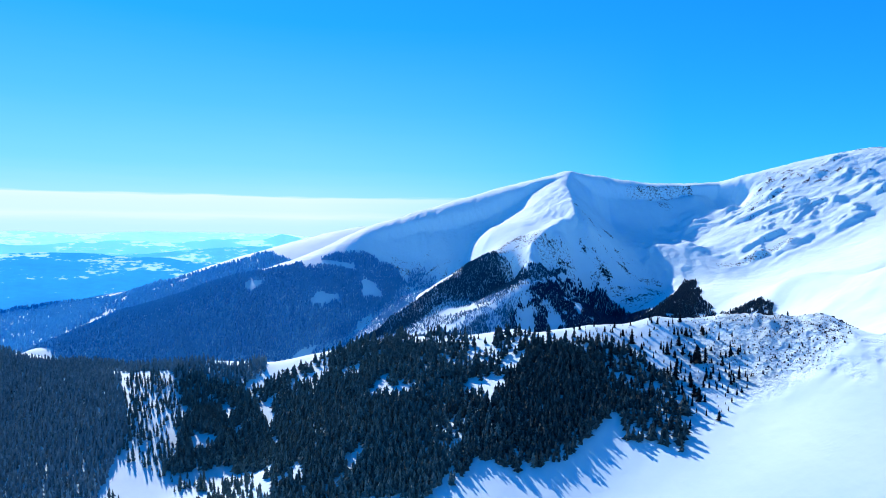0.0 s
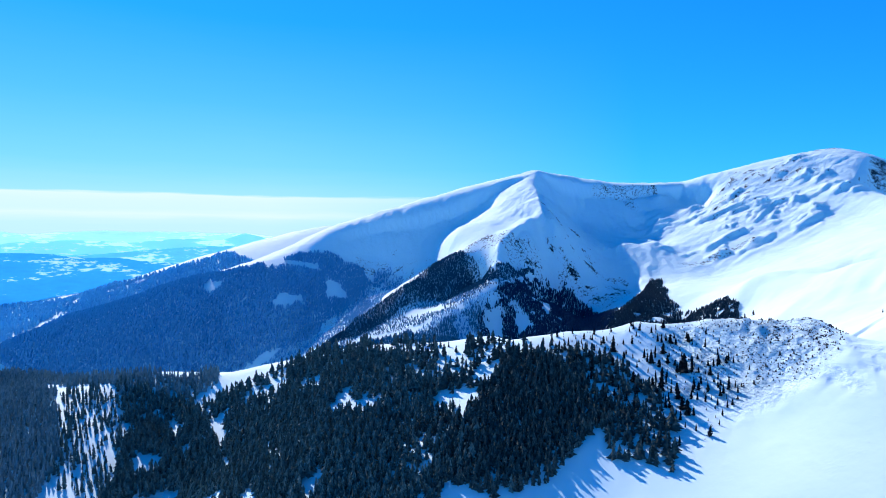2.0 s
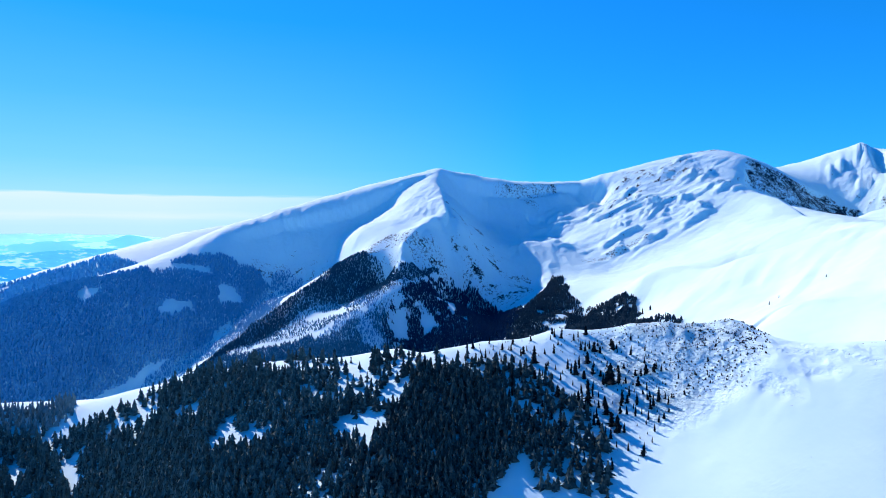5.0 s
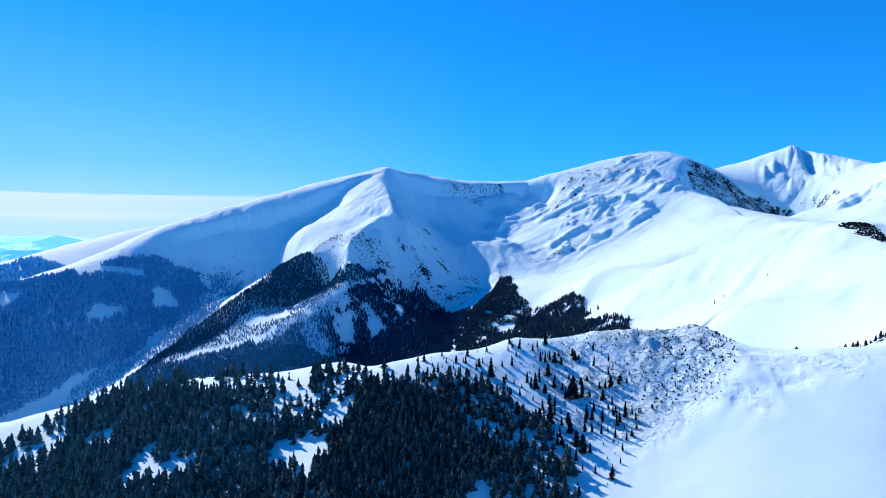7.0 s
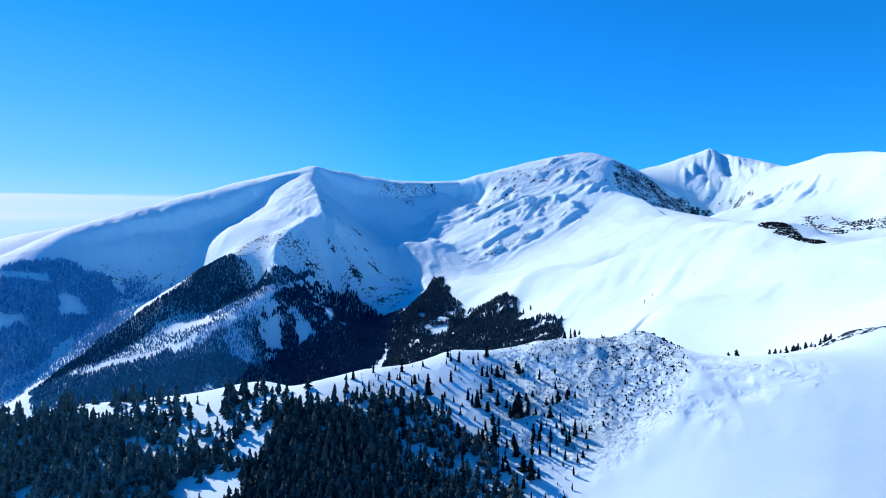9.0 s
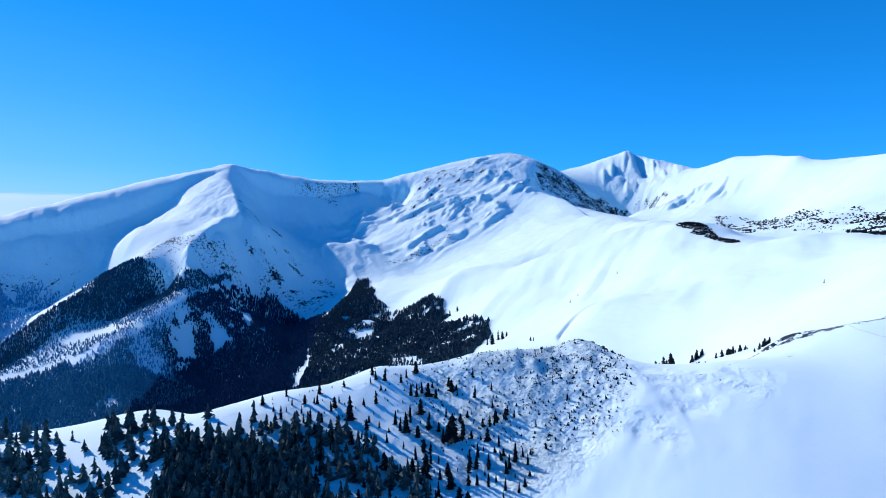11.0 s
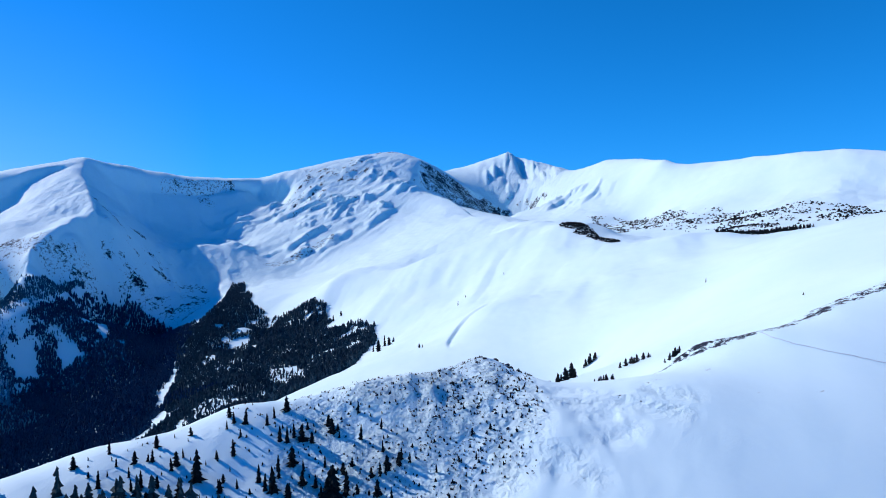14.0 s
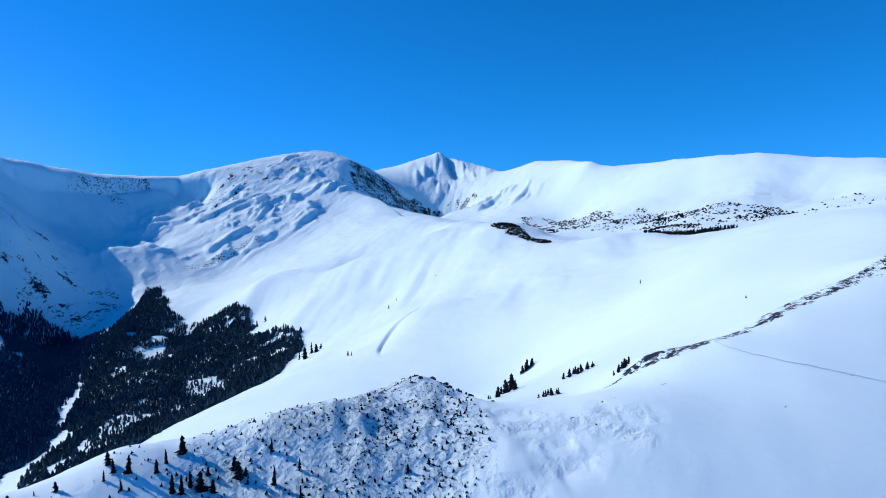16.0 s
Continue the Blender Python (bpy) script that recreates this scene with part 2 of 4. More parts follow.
line(25, (288, 1992, 361), (243, 1882, 310), (180, 1849, 283), (167, 1790, 242))  # spur gully
line(30, (-29, 1946, 286), (-40, 1911, 224), (-56, 1831, 154), (-72, 1715, 110), (-147, 1588, 41))  # white gully
spots(40, (101, 1980, 302), (114, 1934, 253), (66, 1901, 208), (35, 1832, 137), (-148, 1890, 242), (223, 1985, 327), (186, 2024, 370))  # face mid
line(10, (184, 1647, 233), (120, 1593, 196), (43, 1546, 151), (-50, 1495, 76), (-130, 1419, 37), (-169, 1374, 15))  # wood spur
spots(30, (334, 1592, 184), (377, 1593, 162))  # wood low
line(25, (381, 1612, 161), (290, 1510, 176), (230, 1459, 153), (177, 1427, 125), (126, 1382, 96), (67, 1326, 59))  # snow spur
line(25, (309, 1608, 205), (194, 1565, 150), (113, 1513, 120), (29, 1467, 94), (-4, 1387, 57))  # wood hollow
spots(40, (-457, 1710, 145), (-297, 1626, 105), (-197, 1724, 141), (-345, 1554, 24), (-399, 1498, -16))  # left flank
line(25, (-328, 1620, 83), (-373, 1547, 16), (-405, 1486, -23))  # left rib
line(30, (-123, 1571, 55), (-205, 1521, 9), (-300, 1482, -31), (-350, 1450, -62))  # far valley
spots(40, (602, 2049, 348), (756, 2039, 330), (843, 2003, 302))  # cirque wall
line(20, (648, 1640, 142), (543, 1446, 117), (468, 1346, 90), (411, 1228, 72))  # stream
spots(40, (419, 1701, 272), (486, 1692, 241), (461, 1632, 157), (560, 1653, 152), (493, 1591, 95), (385, 1570, 81), (245, 1406, 86), (210, 1341, 41))  # cone side
line(6, (961, 2147, 440), (931, 2124, 436), (938, 2096, 406), (887, 2050, 348), (855, 1970, 303), (822, 1916, 261), (812, 1850, 238))  # rock rib
spots(10, (1036, 2103, 384), (1000, 2137, 402), (1075, 2110, 404))  # hollow behind the rib
line(6, (634, 1806, 246), (695, 1807, 251), (757, 1800, 256), (778, 1819, 263))  # bench of the cirque
spots(12, (645, 1842, 238), (706, 1846, 241), (768, 1842, 246), (800, 1890, 258))  # bench bed
spots(10, (622, 1768, 212), (674, 1748, 215), (673, 1704, 190), (710, 1738, 214), (704, 1696, 190), (673, 1641, 162), (733, 1691, 189), (765, 1744, 221), (777, 1705, 203), (711, 1644, 165))  # lit flank under the bench
spots(20, (850, 1835, 254))  # lit side of the rib
spots(12, (140, 1825, 203), (121, 1875, 205), (140, 1790, 178), (110, 1780, 165), (150, 1745, 195))  # foot of the spur gully
spots(25, (1128, 2058, 442), (1201, 1956, 428), (1291, 1923, 447), (1395, 1940, 490), (1447, 1917, 499), (967, 1844, 302), (1070, 1750, 302), (1183, 1738, 337), (1309, 1767, 392), (1387, 1797, 432), (929, 1707, 236), (853, 1773, 235))  # rock face
spots(40, (1055, 1638, 253), (1180, 1651, 302), (1300, 1675, 354), (873, 1608, 178), (728, 1235, 183), (795, 1174, 210), (861, 1103, 235), (921, 1049, 259), (695, 1070, 167), (761, 998, 193))  # white face
spots(30, (657, 1139, 130), (626, 955, 131), (682, 1193, 134), (497, 1165, 93), (576, 1317, 82), (565, 849, 141))  # wood flat
spots(30, (681, 1461, 151), (566, 1306, 109), (524, 1270, 81))  # flat side
line(20, (461, 1371, 75), (400, 1212, 65), (353, 1132, 51), (289, 1057, 41))  # stream low
spots(30, (392, 1361, 79), (345, 1249, 46), (385, 1486, 111))  # west bank
spots(25, (446, 1186, 86), (374, 1052, 62), (415, 1015, 89), (419, 947, 86), (292, 932, 64))  # east bank
spots(6, (1587, 1944, 508), (1529, 1880, 445), (1472, 1822, 395), (1428, 1656, 372))  # spur flank
spots(12, (491, 1979, 404), (473, 1835, 350), (449, 1710, 306), (369, 1652, 273))  # cone flank
spots(10, (405, 1859, 380), (397, 1766, 336), (323, 1712, 299))  # spur lit
line(15, (450, 697, 168), (409, 714, 154), (364, 717, 144), (322, 706, 137))  # field edge
spots(30, (794, 847, 231), (560, 668, 207), (495, 700, 170), (587, 427, 254), (445, 462, 190), (358, 378, 223))  # field
line(20, (1278, 1333, 321), (1142, 1109, 314), (941, 849, 302), (912, 750, 280), (884, 663, 279), (847, 582, 292), (815, 508, 284), (776, 441, 287), (675, 358, 301), (626, 305, 305), (572, 254, 309))  # field crest
spots(40, (829, 798, 259), (719, 607, 248), (942, 1103, 224), (568, 671, 204), (542, 579, 210), (525, 464, 228), (521, 351, 275), (507, 289, 288), (506, 677, 182))  # field mid
line(5, (573, 681, 206), (523, 661, 193), (484, 643, 188))  # snow lip
line(12, (2033, 2342, 550), (2160, 2248, 594), (2275, 2132, 646), (2289, 2014, 597), (2348, 1804, 531), (2175, 1560, 554), (2151, 1407, 545), (1975, 1209, 512), (2023, 1182, 491), (2031, 1047, 497), (1947, 906, 497), (1856, 772, 488), (1867, 661, 490), (1872, 550, 472), (1865, 388, 454))  # back crest
spots(15, (2260, 1330, 495), (2150, 1225, 462), (2130, 1150, 455), (2150, 1020, 450), (2065, 860, 448), (1985, 720, 436), (1985, 600, 430), (1985, 430, 410))  # lee of the back crest
spots(40, (1828, 1692, 354), (1775, 1519, 330), (1771, 1354, 337), (1770, 1167, 317), (1585, 869, 321), (1452, 659, 317), (1395, 485, 320), (1467, 352, 350))  # back foot
line(30, (1588, 1512, 316), (1301, 1067, 288), (1218, 921, 261), (1276, 819, 271), (1238, 660, 275), (1170, 556, 281), (1043, 453, 296))  # back dip
line(10, (2275, 2132, 646), (2172, 1982, 524), (2102, 1831, 465), (1999, 1638, 409))  # back rib
spots(40, (1737, 559, 405), (1705, 461, 385), (1672, 616, 378), (1723, 792, 387), (1794, 1013, 398), (1916, 1314, 414))  # bowl
line(4, (230, 349, 252), (213, 347, 251), (188, 344, 252), (170, 351, 251), (157, 356, 248), (138, 364, 248), (111, 371, 242), (100, 377, 241), (80, 376, 238), (63, 403, 234), (42, 416, 229), (-17, 452, 220), (-119, 477, 194), (-91, 527, 188))  # near crest
line(5, (230, 350, 252), (231, 336, 249), (243, 330, 244), (263, 321, 242), (280, 308, 244), (293, 299, 251), (301, 299, 255), (308, 274, 263), (338, 263, 270), (371, 252, 278), (403, 236, 289))  # near crest r
spots(8, (218, 369, 241), (193, 366, 243), (175, 373, 241), (162, 378, 239), (143, 386, 239), (116, 393, 232), (105, 399, 232), (85, 398, 229), (68, 425, 225), (223, 395, 221), (198, 392, 222), (180, 399, 221), (167, 404, 218), (148, 412, 218), (121, 419, 212), (110, 425, 211), (90, 424, 208), (73, 451, 204))  # near lee
line(6, (254, 343, 238), (274, 334, 236), (291, 322, 238), (314, 310, 249), (325, 286, 257), (352, 277, 265), (385, 266, 273))  # crest lee
spots(15, (200, 285, 234), (233, 254, 236), (236, 288, 246), (250, 287, 250), (203, 298, 239), (291, 271, 256), (191, 311, 237), (148, 294, 213), (140, 346, 238), (120, 349, 234), (155, 346, 242), (114, 284, 203), (198, 276, 231), (190, 273, 228))  # near slope
spots(20, (-67, 354, 179), (-28, 324, 191), (18, 347, 202), (38, 329, 207), (26, 285, 188))  # wood slope
spots(25, (-179, 427, 172), (-271, 554, 175), (-169, 490, 190), (-317, 547, 177), (-386, 608, 176), (-423, 632, 169))  # left wood
spots(25, (-164, 365, 154), (-228, 353, 150), (-118, 372, 148), (-282, 437, 161), (-152, 455, 168))  # left slope
spots(20, (87, 267, 187), (136, 242, 198), (168, 226, 205), (185, 250, 218))  # near right
spots(40, (230, 430, 205), (100, 500, 165), (0, 580, 135), (160, 600, 130), (300, 520, 185), (-150, 640, 110), (60, 760, 70), (-280, 720, 80))  # ridge back
line(40, (150, 860, 25), (0, 930, 0), (-180, 1050, -25), (-330, 1180, -50), (-520, 1220, -80), (-800, 1250, -110))  # valley low
line(25, (-541, 1717, 145), (-685, 1697, 100), (-813, 1651, 60), (-904, 1556, 13), (-937, 1478, -2))  # flank edge
line(40, (-300, 3286, 299), (-438, 3220, 280), (-588, 3095, 232), (-722, 2963, 191), (-871, 2766, 130), (-1030, 2550, 68), (-1132, 2341, 29), (-1126, 2063, -37), (-1181, 1915, -62))  # outer ridge
spots(80, (-650, 2100, 20), (-500, 2500, 30), (-200, 2700, 110), (-1100, 1700, -120), (-1500, 2300, -160), (-1400, 3100, -60), (-2100, 2600, -200), (-900, 3900, 60), (-100, 3600, 180))  # outer valley
spots(80, (500, 2650, 250), (1200, 2700, 250), (1900, 2800, 300), (2700, 2500, 350), (2900, 1500, 350), (2700, 500, 300), (600, 3500, 150), (1900, 3700, 150), (3300, 2900, 200), (3900, 1000, 150), (2500, -600, 350), (3500, -1000, 200))  # behind
spots(60, (40, 120, 140), (0, -60, 140), (150, 80, 165), (280, 160, 222), (-120, 220, 130), (-300, 150, 110), (400, 60, 245), (600, -200, 290), (150, -350, 190), (-500, 350, 100), (-800, 700, 20), (-300, -500, 60), (-1000, 0, 20), (0, -1300, 50), (1300, -200, 420), (900, -1200, 260), (-1800, 800, -120), (-2500, -800, -100), (-900, -2400, 0), (1200, -2800, 100), (2500, -2200, 200), (-3300, 1500, -200), (-3600, -1200, -150), (0, -4000, 0))  # home

# one point only where two lines meet
kept = {}
for x, y, z, s in FORMS:
    kept.setdefault((round(x / 12), round(y / 12)), (x, y, z, s))
KNOTS = np.array(list(kept.values()), float)
HUB = np.array((40.0, 100.0))


def kernel(x, y):
    return np.sqrt((x[:, None] - KNOTS[:, 0]) ** 2 + (y[:, None] - KNOTS[:, 1]) ** 2 + KNOTS[:, 3] ** 2)


count = len(KNOTS)
system = np.zeros((count + 1, count + 1))
system[:count, :count] = kernel(KNOTS[:, 0], KNOTS[:, 1]) - np.diag(np.full(count, 0.4))
system[:count, count] = system[count, :count] = 1
WEIGHTS = np.linalg.solve(system, np.append(KNOTS[:, 2], 0))

LATTICE = np.random.RandomState(5).rand(256, 256)


def value_noise(x, y):
    xi, yi = np.floor(x).astype(int), np.floor(y).astype(int)
    u, v = x - xi, y - yi
    u, v = u * u * u * (u * (6 * u - 15) + 10), v * v * v * (v * (6 * v - 15) + 10)
    a, b = LATTICE[xi % 256, yi % 256], LATTICE[(xi + 1) % 256, yi % 256]
    c, d = LATTICE[xi % 256, (yi + 1) % 256], LATTICE[(xi + 1) % 256, (yi + 1) % 256]
    return (a + (b - a) * u + (c - a) * v + (a - b - c + d) * u * v) * 2 - 1


def fractal(x, y, size, octaves=4, gain=0.5, ridged=False):
    total, part, out = 0.0, 1.0, 0.0
    for k in range(octaves):
        s = size / 2.03**k
        c, d = math.cos(0.7 * k + 0.3), math.sin(0.7 * k + 0.3)
        n = value_noise((c * x - d * y) / s + 17.3 * k, (d * x + c * y) / s + 9.1 * k)
        out = out + part * ((1 - 2 * np.abs(n)) if ridged else n)
        total, part = total + part, part * gain
    return out / total


def blob(x, y, cx, cy, rx, ry, turn=0.0):
    """1 in the middle of an ellipse, 0 from its edge on."""
    c, s = math.cos(radians(turn)), math.sin(radians(turn))
    u, v = ((x - cx) * c + (y - cy) * s) / rx, (-(x - cx) * s + (y - cy) * c) / ry
    d = np.clip(1 - (u * u + v * v), 0, 1)
    return d * d * (3 - 2 * d)


def scarp(x, y, path, drop, wide, fade):
    """A step along a line of the plan: the ground on its left falls away at once and comes back gently."""
    x, y = np.asarray(x, float), np.asarray(y, float)
    out = np.zeros(x.shape)
    c, reach = np.array(path, float), 5 * fade
    near = (x > c[:, 0].min() - reach) & (x < c[:, 0].max() + reach) & (y > c[:, 1].min() - reach) & (y < c[:, 1].max() + reach)
    if not near.any():
        return out
    px, py = x[near], y[near]
    best, signed, share = np.full(px.shape, 1e9), np.zeros(px.shape), np.zeros(px.shape)
    steps = np.hypot(*(c[1:] - c[:-1]).T)
    start = 0.0
    for (x0, y0), (x1, y1), size in zip(c[:-1], c[1:], steps):
        u = np.clip(((px - x0) * (x1 - x0) + (py - y0) * (y1 - y0)) / size**2, 0, 1)
        d = np.hypot(px - x0 - u * (x1 - x0), py - y0 - u * (y1 - y0))
        closer = d < best
        side = ((x1 - x0) * (py - y0) - (y1 - y0) * (px - x0)) / size
        best, signed = np.where(closer, d, best), np.where(closer, np.sign(side) * d, signed)
        share = np.where(closer, (start + u * size) / steps.sum(), share)
        start += size
    ends = np.clip(7 * share * (1 - share), 0, 1)
    out[near] = -drop * ends * np.clip(signed / wide, 0, 1) * np.exp(-np.clip(signed - wide, 0, None) / fade)
    return out


def step_up(v, low, high):
    u = np.clip((v - low) / (high - low), 0, 1)
    return u * u * (3 - 2 * u)


def ledges(x, y, size, shift=0.0):
    """Tilted slabs across a face, 0 to 1: each rises gently away from the valley and breaks off in a short step."""
    s, c = 0.98 * x + 0.20 * y + shift, -0.20 * x + 0.98 * y
    phase = -c / size + 1.1 * fractal(s / 2.2, c, size * 1.7, 3, 0.5)
    here = step_up(fractal(s / 1.5 + 37, c + 91, size * 1.1, 4, 0.55), 0.0, 0.22)
    f, fall = phase - np.floor(phase), min(0.45, 15 / size)
    return np.where(f < 1 - fall, (f / (1 - fall)) ** 1.3, 1 - step_up(f, 1 - fall, 1.0)) * here


def smooth(x, y):
    out = np.empty(len(x))
    for k in range(0, len(x), 20000):
        out[k : k + 20000] = kernel(x[k : k + 20000], y[k : k + 20000]) @ WEIGHTS[:count] + WEIGHTS[count]
    return out


# wind-carved steps in the crust of the near slope
CARVED = [
    [(251, 277), (250, 280), (248, 284), (248, 291)],
    [(235, 305), (233, 309), (229, 313), (226, 317)],
    [(234, 292), (232, 296), (229, 301), (222, 308)],
    [(230, 291), (226, 294), (221, 297)],
    [(242, 274), (241, 278), (238, 284), (238, 288), (237, 296)],
    [(226, 283), (222, 285), (216, 289)],
    [(203, 280), (202, 283), (201, 288), (198, 293)],
    [(205, 288), (203, 293), (200, 300), (199, 307), (197, 312)],
]


BACK_CREST = [(2348, 1804), (2175, 1560), (2151, 1407), (1975, 1209), (2023, 1182), (2031, 1047), (1947, 906), (1856, 772), (1867, 661), (1872, 550), (1865, 388)]


def along(x, y, path, width):
    best = np.full(x.shape, 1e9)
    for (x0, y0), (x1, y1) in zip(path, path[1:]):
        u = np.clip(((x - x0) * (x1 - x0) + (y - y0) * (y1 - y0)) / ((x1 - x0) ** 2 + (y1 - y0) ** 2), 0, 1)
        best = np.minimum(best, np.hypot(x - x0 - u * (x1 - x0), y - y0 - u * (y1 - y0)))
    return np.clip(1 - best / width, 0, 1)


def height(x, y):
    """The ground's height, with its relief of drifts, ribs and crags."""
    x, y = np.asarray(x, float), np.asarray(y, float)
    z = smooth(x, y)
    far = np.clip((np.hypot(x, y) - 500) / 700, 0, 1)
    level = 1 - 0.9 * along(x, y, BACK_CREST, 230)
    z = z + (0.8 + 7 * far * level) * fractal(x, y, 160, 5, 0.48)
    z = z + (0.25 + 1.6 * far * (1 - 0.75 * blob(x, y, 950, 950, 650, 650))) * fractal(x + 900, y, 38, 4, 0.58)
    # crags on the face of the middle peak, ribs under the western one, scree on the knob
    crag = np.clip(1.5 * blob(x, y, 1230, 1960, 540, 330, 10) + 0.3 * blob(x, y, 900, 1930, 200, 230) + 0.6 * blob(x, y, 1010, 1800, 270, 170, 15), 0, 1)
    crag = crag * step_up(2112 - y, 6, 75) * step_up(1545 - x, -10, 60)
    patch = np.clip(fractal(x + 60, y, 170, 3) * 2.6 + 0.62, 0.08, 1)
    z = z + crag * patch * (13 * ledges(x, y, 66) + 12 * ledges(x, y, 40, 400) + 6 * ledges(x, y, 26, 900))
    z = z + crag * 5 * fractal((0.96 * x - 0.28 * y) / 2.5, 0.28 * x + 0.96 * y, 110, 4, 0.5)
    # soft folds of the white field
    fold = blob(x, y, 850, 900, 620, 620)
    across = -0.5 * x + 0.87 * y + 14 * fractal(x, y, 170, 2)
    z = z + fold * (9 * fractal((0.87 * x + 0.5 * y) / 3.0, across, 120, 3, 0.5) + 3.4 * fractal((0.87 * x + 0.5 * y) / 3.6 + 50, across, 46, 3, 0.5))
    rib = blob(x, y, 560, 1780, 330, 260)
    z = z + rib * 6 * fractal(x * 1.6, y * 0.7, 50, 4, 0.6, True)
    wall = blob(x, y, 690, 2070, 300, 150)
    z = z + wall * 5 * fractal(x * 2.0, y * 0.5, 55, 4, 0.6, True)
    west = blob(x, y, 150, 1950, 380, 170)
    z = z + west * 5 * fractal(x * 1.8, y * 0.6, 60, 4, 0.6, True)
    back = np.clip(1.4 * blob(x, y, 2170, 1990, 230, 220) + 1.2 * blob(x, y, 1920, 1560, 110, 210), 0, 1)
    z = z + back * (15 * ledges(x + 500, y, 80) + 12 * ledges(x, y + 300, 36) + 10 * fractal(x, y + 77, 130, 5, 0.55, True) - 5)
    rear = blob(x, y, 1800, 900, 650, 1000) * level
    z = z + rear * (8 * fractal(x, y * 0.6, 240, 5, 0.5, True) + 7 * fractal(x + 40, y, 330, 3) + 10 * fractal(x * 0.35 + 0.3 * y, y, 140, 3, 0.45))
    z = z + scarp(x, y, [(2290, 2160), (2262, 2120), (2215, 2060), (2160, 1990), (2130, 1930)], 38, 22, 60)
    # cornices: the crests break off towards the valley
    z = z + scarp(x, y, [(470, 2058), (403, 2060), (310, 2043), (188, 2022), (55, 1995), (-67, 1960), (-164, 1905)], 26, 8, 45)
    z = z + scarp(x, y, [(1041, 2190), (915, 2163), (786, 2139), (668, 2127), (563, 2107), (485, 2067)], 34, 8, 60)
    z = z + scarp(x, y, [(1130, 2100), (1085, 2135), (1041, 2190), (985, 2175)], 30, 14, 40)
    z = z + scarp(x, y, [(2000, 1800), (1965, 1880), (1872, 1963), (1733, 1931), (1644, 1961), (1550, 1960)], 16, 9, 45)
    z = z + scarp(x, y, [(1562, 1960), (1506, 1888), (1447, 1820), (1411, 1640), (1337, 1462), (1300, 1400)], 16, 7, 40)
    z = z + scarp(x, y, [(255, 1546), (283, 1613), (347, 1682), (423, 1736), (439, 1845), (457, 1985), (480, 2060)][::-1], 12, 6, 30)
    knob = blob(x, y, 190, 331, 62, 42, 20)
    z = z + knob * (1.1 * fractal(x, y, 11, 3, 0.65, True) + 0.6 * fractal(x + 31, y, 3.4, 2))
    # wind-cut steps and low cornices along the near crest
    near = blob(x, y, 150, 340, 150, 90, -12)
    z = z + near * (0.35 * fractal(x * 0.8, y * 1.5, 17, 3) + 0.3 * fractal(x, y, 5, 2))
    # a wind-cut lip on the white field
    z = z + scarp(x, y, [(592, 690), (576, 684), (534, 674), (519, 668), (471, 633), (455, 615)], 3.2, 2.6, 9)
    z = z + scarp(x, y, [(880, 925), (814, 900), (745, 856), (674, 812), (650, 790)], 3.0, 16, 24)
    for path in CARVED:
        z = z + scarp(x, y, path, 0.9, 1.3, 5)
    # drifts on the wide slope towards the camera
    drift = blob(x, y, 230, 250, 130, 75, 25)
    z = z + drift * (1.5 * fractal(x, y, 55, 3, 0.4) + 0.12 * np.clip(fractal(x + 40, y, 34, 2) * 3 - 0.4, 0, 1) * fractal(x * 0.4 + y * 0.3, y - x * 0.5, 6, 3, 0.6))
    return z

# ---- ground ----
def sheet(name, verts, faces, mat, shade=True):
    me = bpy.data.meshes.new(name)
    verts, faces = np.asarray(verts, np.float32), np.asarray(faces, np.int32)
    sides = faces.shape[1]
    me.vertices.add(len(verts))
    me.vertices.foreach_set("co", verts.ravel())
    me.loops.add(faces.size)
    me.loops.foreach_set("vertex_index", faces.ravel())
    me.polygons.add(len(faces))
    me.polygons.foreach_set("loop_start", np.arange(0, faces.size, sides, dtype=np.int32))
    me.polygons.foreach_set("use_smooth", np.full(len(faces), shade))
    me.update(calc_edges=True)
    me.materials.append(mat)
    return me


fine = np.arange(-45.0, 95.0, 0.135)
coarse = np.arange(95.0, 315.0, 2.0)
angles = np.radians(np.concatenate((fine, coarse)))
radii = np.concatenate((np.linspace(0.02, 140, 14), 150 * 1.008 ** np.arange(0, 138), 450 * 1.0056 ** np.arange(0, 211), 1462 * 1.0033 ** np.arange(0, 186), 2700 * 1.015 ** np.arange(0, 40)))
radii = radii[radii < 4720]
gx = HUB[0] + radii[:, None] * np.sin(angles)[None]
gy = HUB[1] + radii[:, None] * np.cos(angles)[None]
gz = height(gx.ravel(), gy.ravel()).reshape(gx.shape)
rows_n, cols_n = gx.shape
index = np.arange(rows_n * cols_n).reshape(rows_n, cols_n)
turned = np.roll(index, -1, axis=1)
quads = np.stack((index[:-1], index[1:], turned[1:], turned[:-1]), -1).reshape(-1, 4)
points = np.stack((gx, gy, gz), -1).reshape(-1, 3)
me = sheet("ground", points, quads, SNOW)

# how bare of snow the ground is: steep faces, the blown knob, and rock added to darken a shaded face
dzr = np.gradient(gz, axis=0) / np.gradient(radii)[:, None]
dza = np.gradient(gz, axis=1) / (radii[:, None] * np.gradient(angles)[None])
slope = np.hypot(dzr, dza)
craggy = np.clip(1.5 * blob(gx, gy, 1230, 1960, 540, 330, 10) + 1.5 * blob(gx, gy, 2120, 1850, 300, 380), 0, 1)
craggy = craggy * np.where(gx < 1700, step_up(2105 - gy, 10, 80), 1)
bare = -0.6 + craggy * np.clip(0.42 + (slope - 0.95) * 0.8, 0, 0.9)
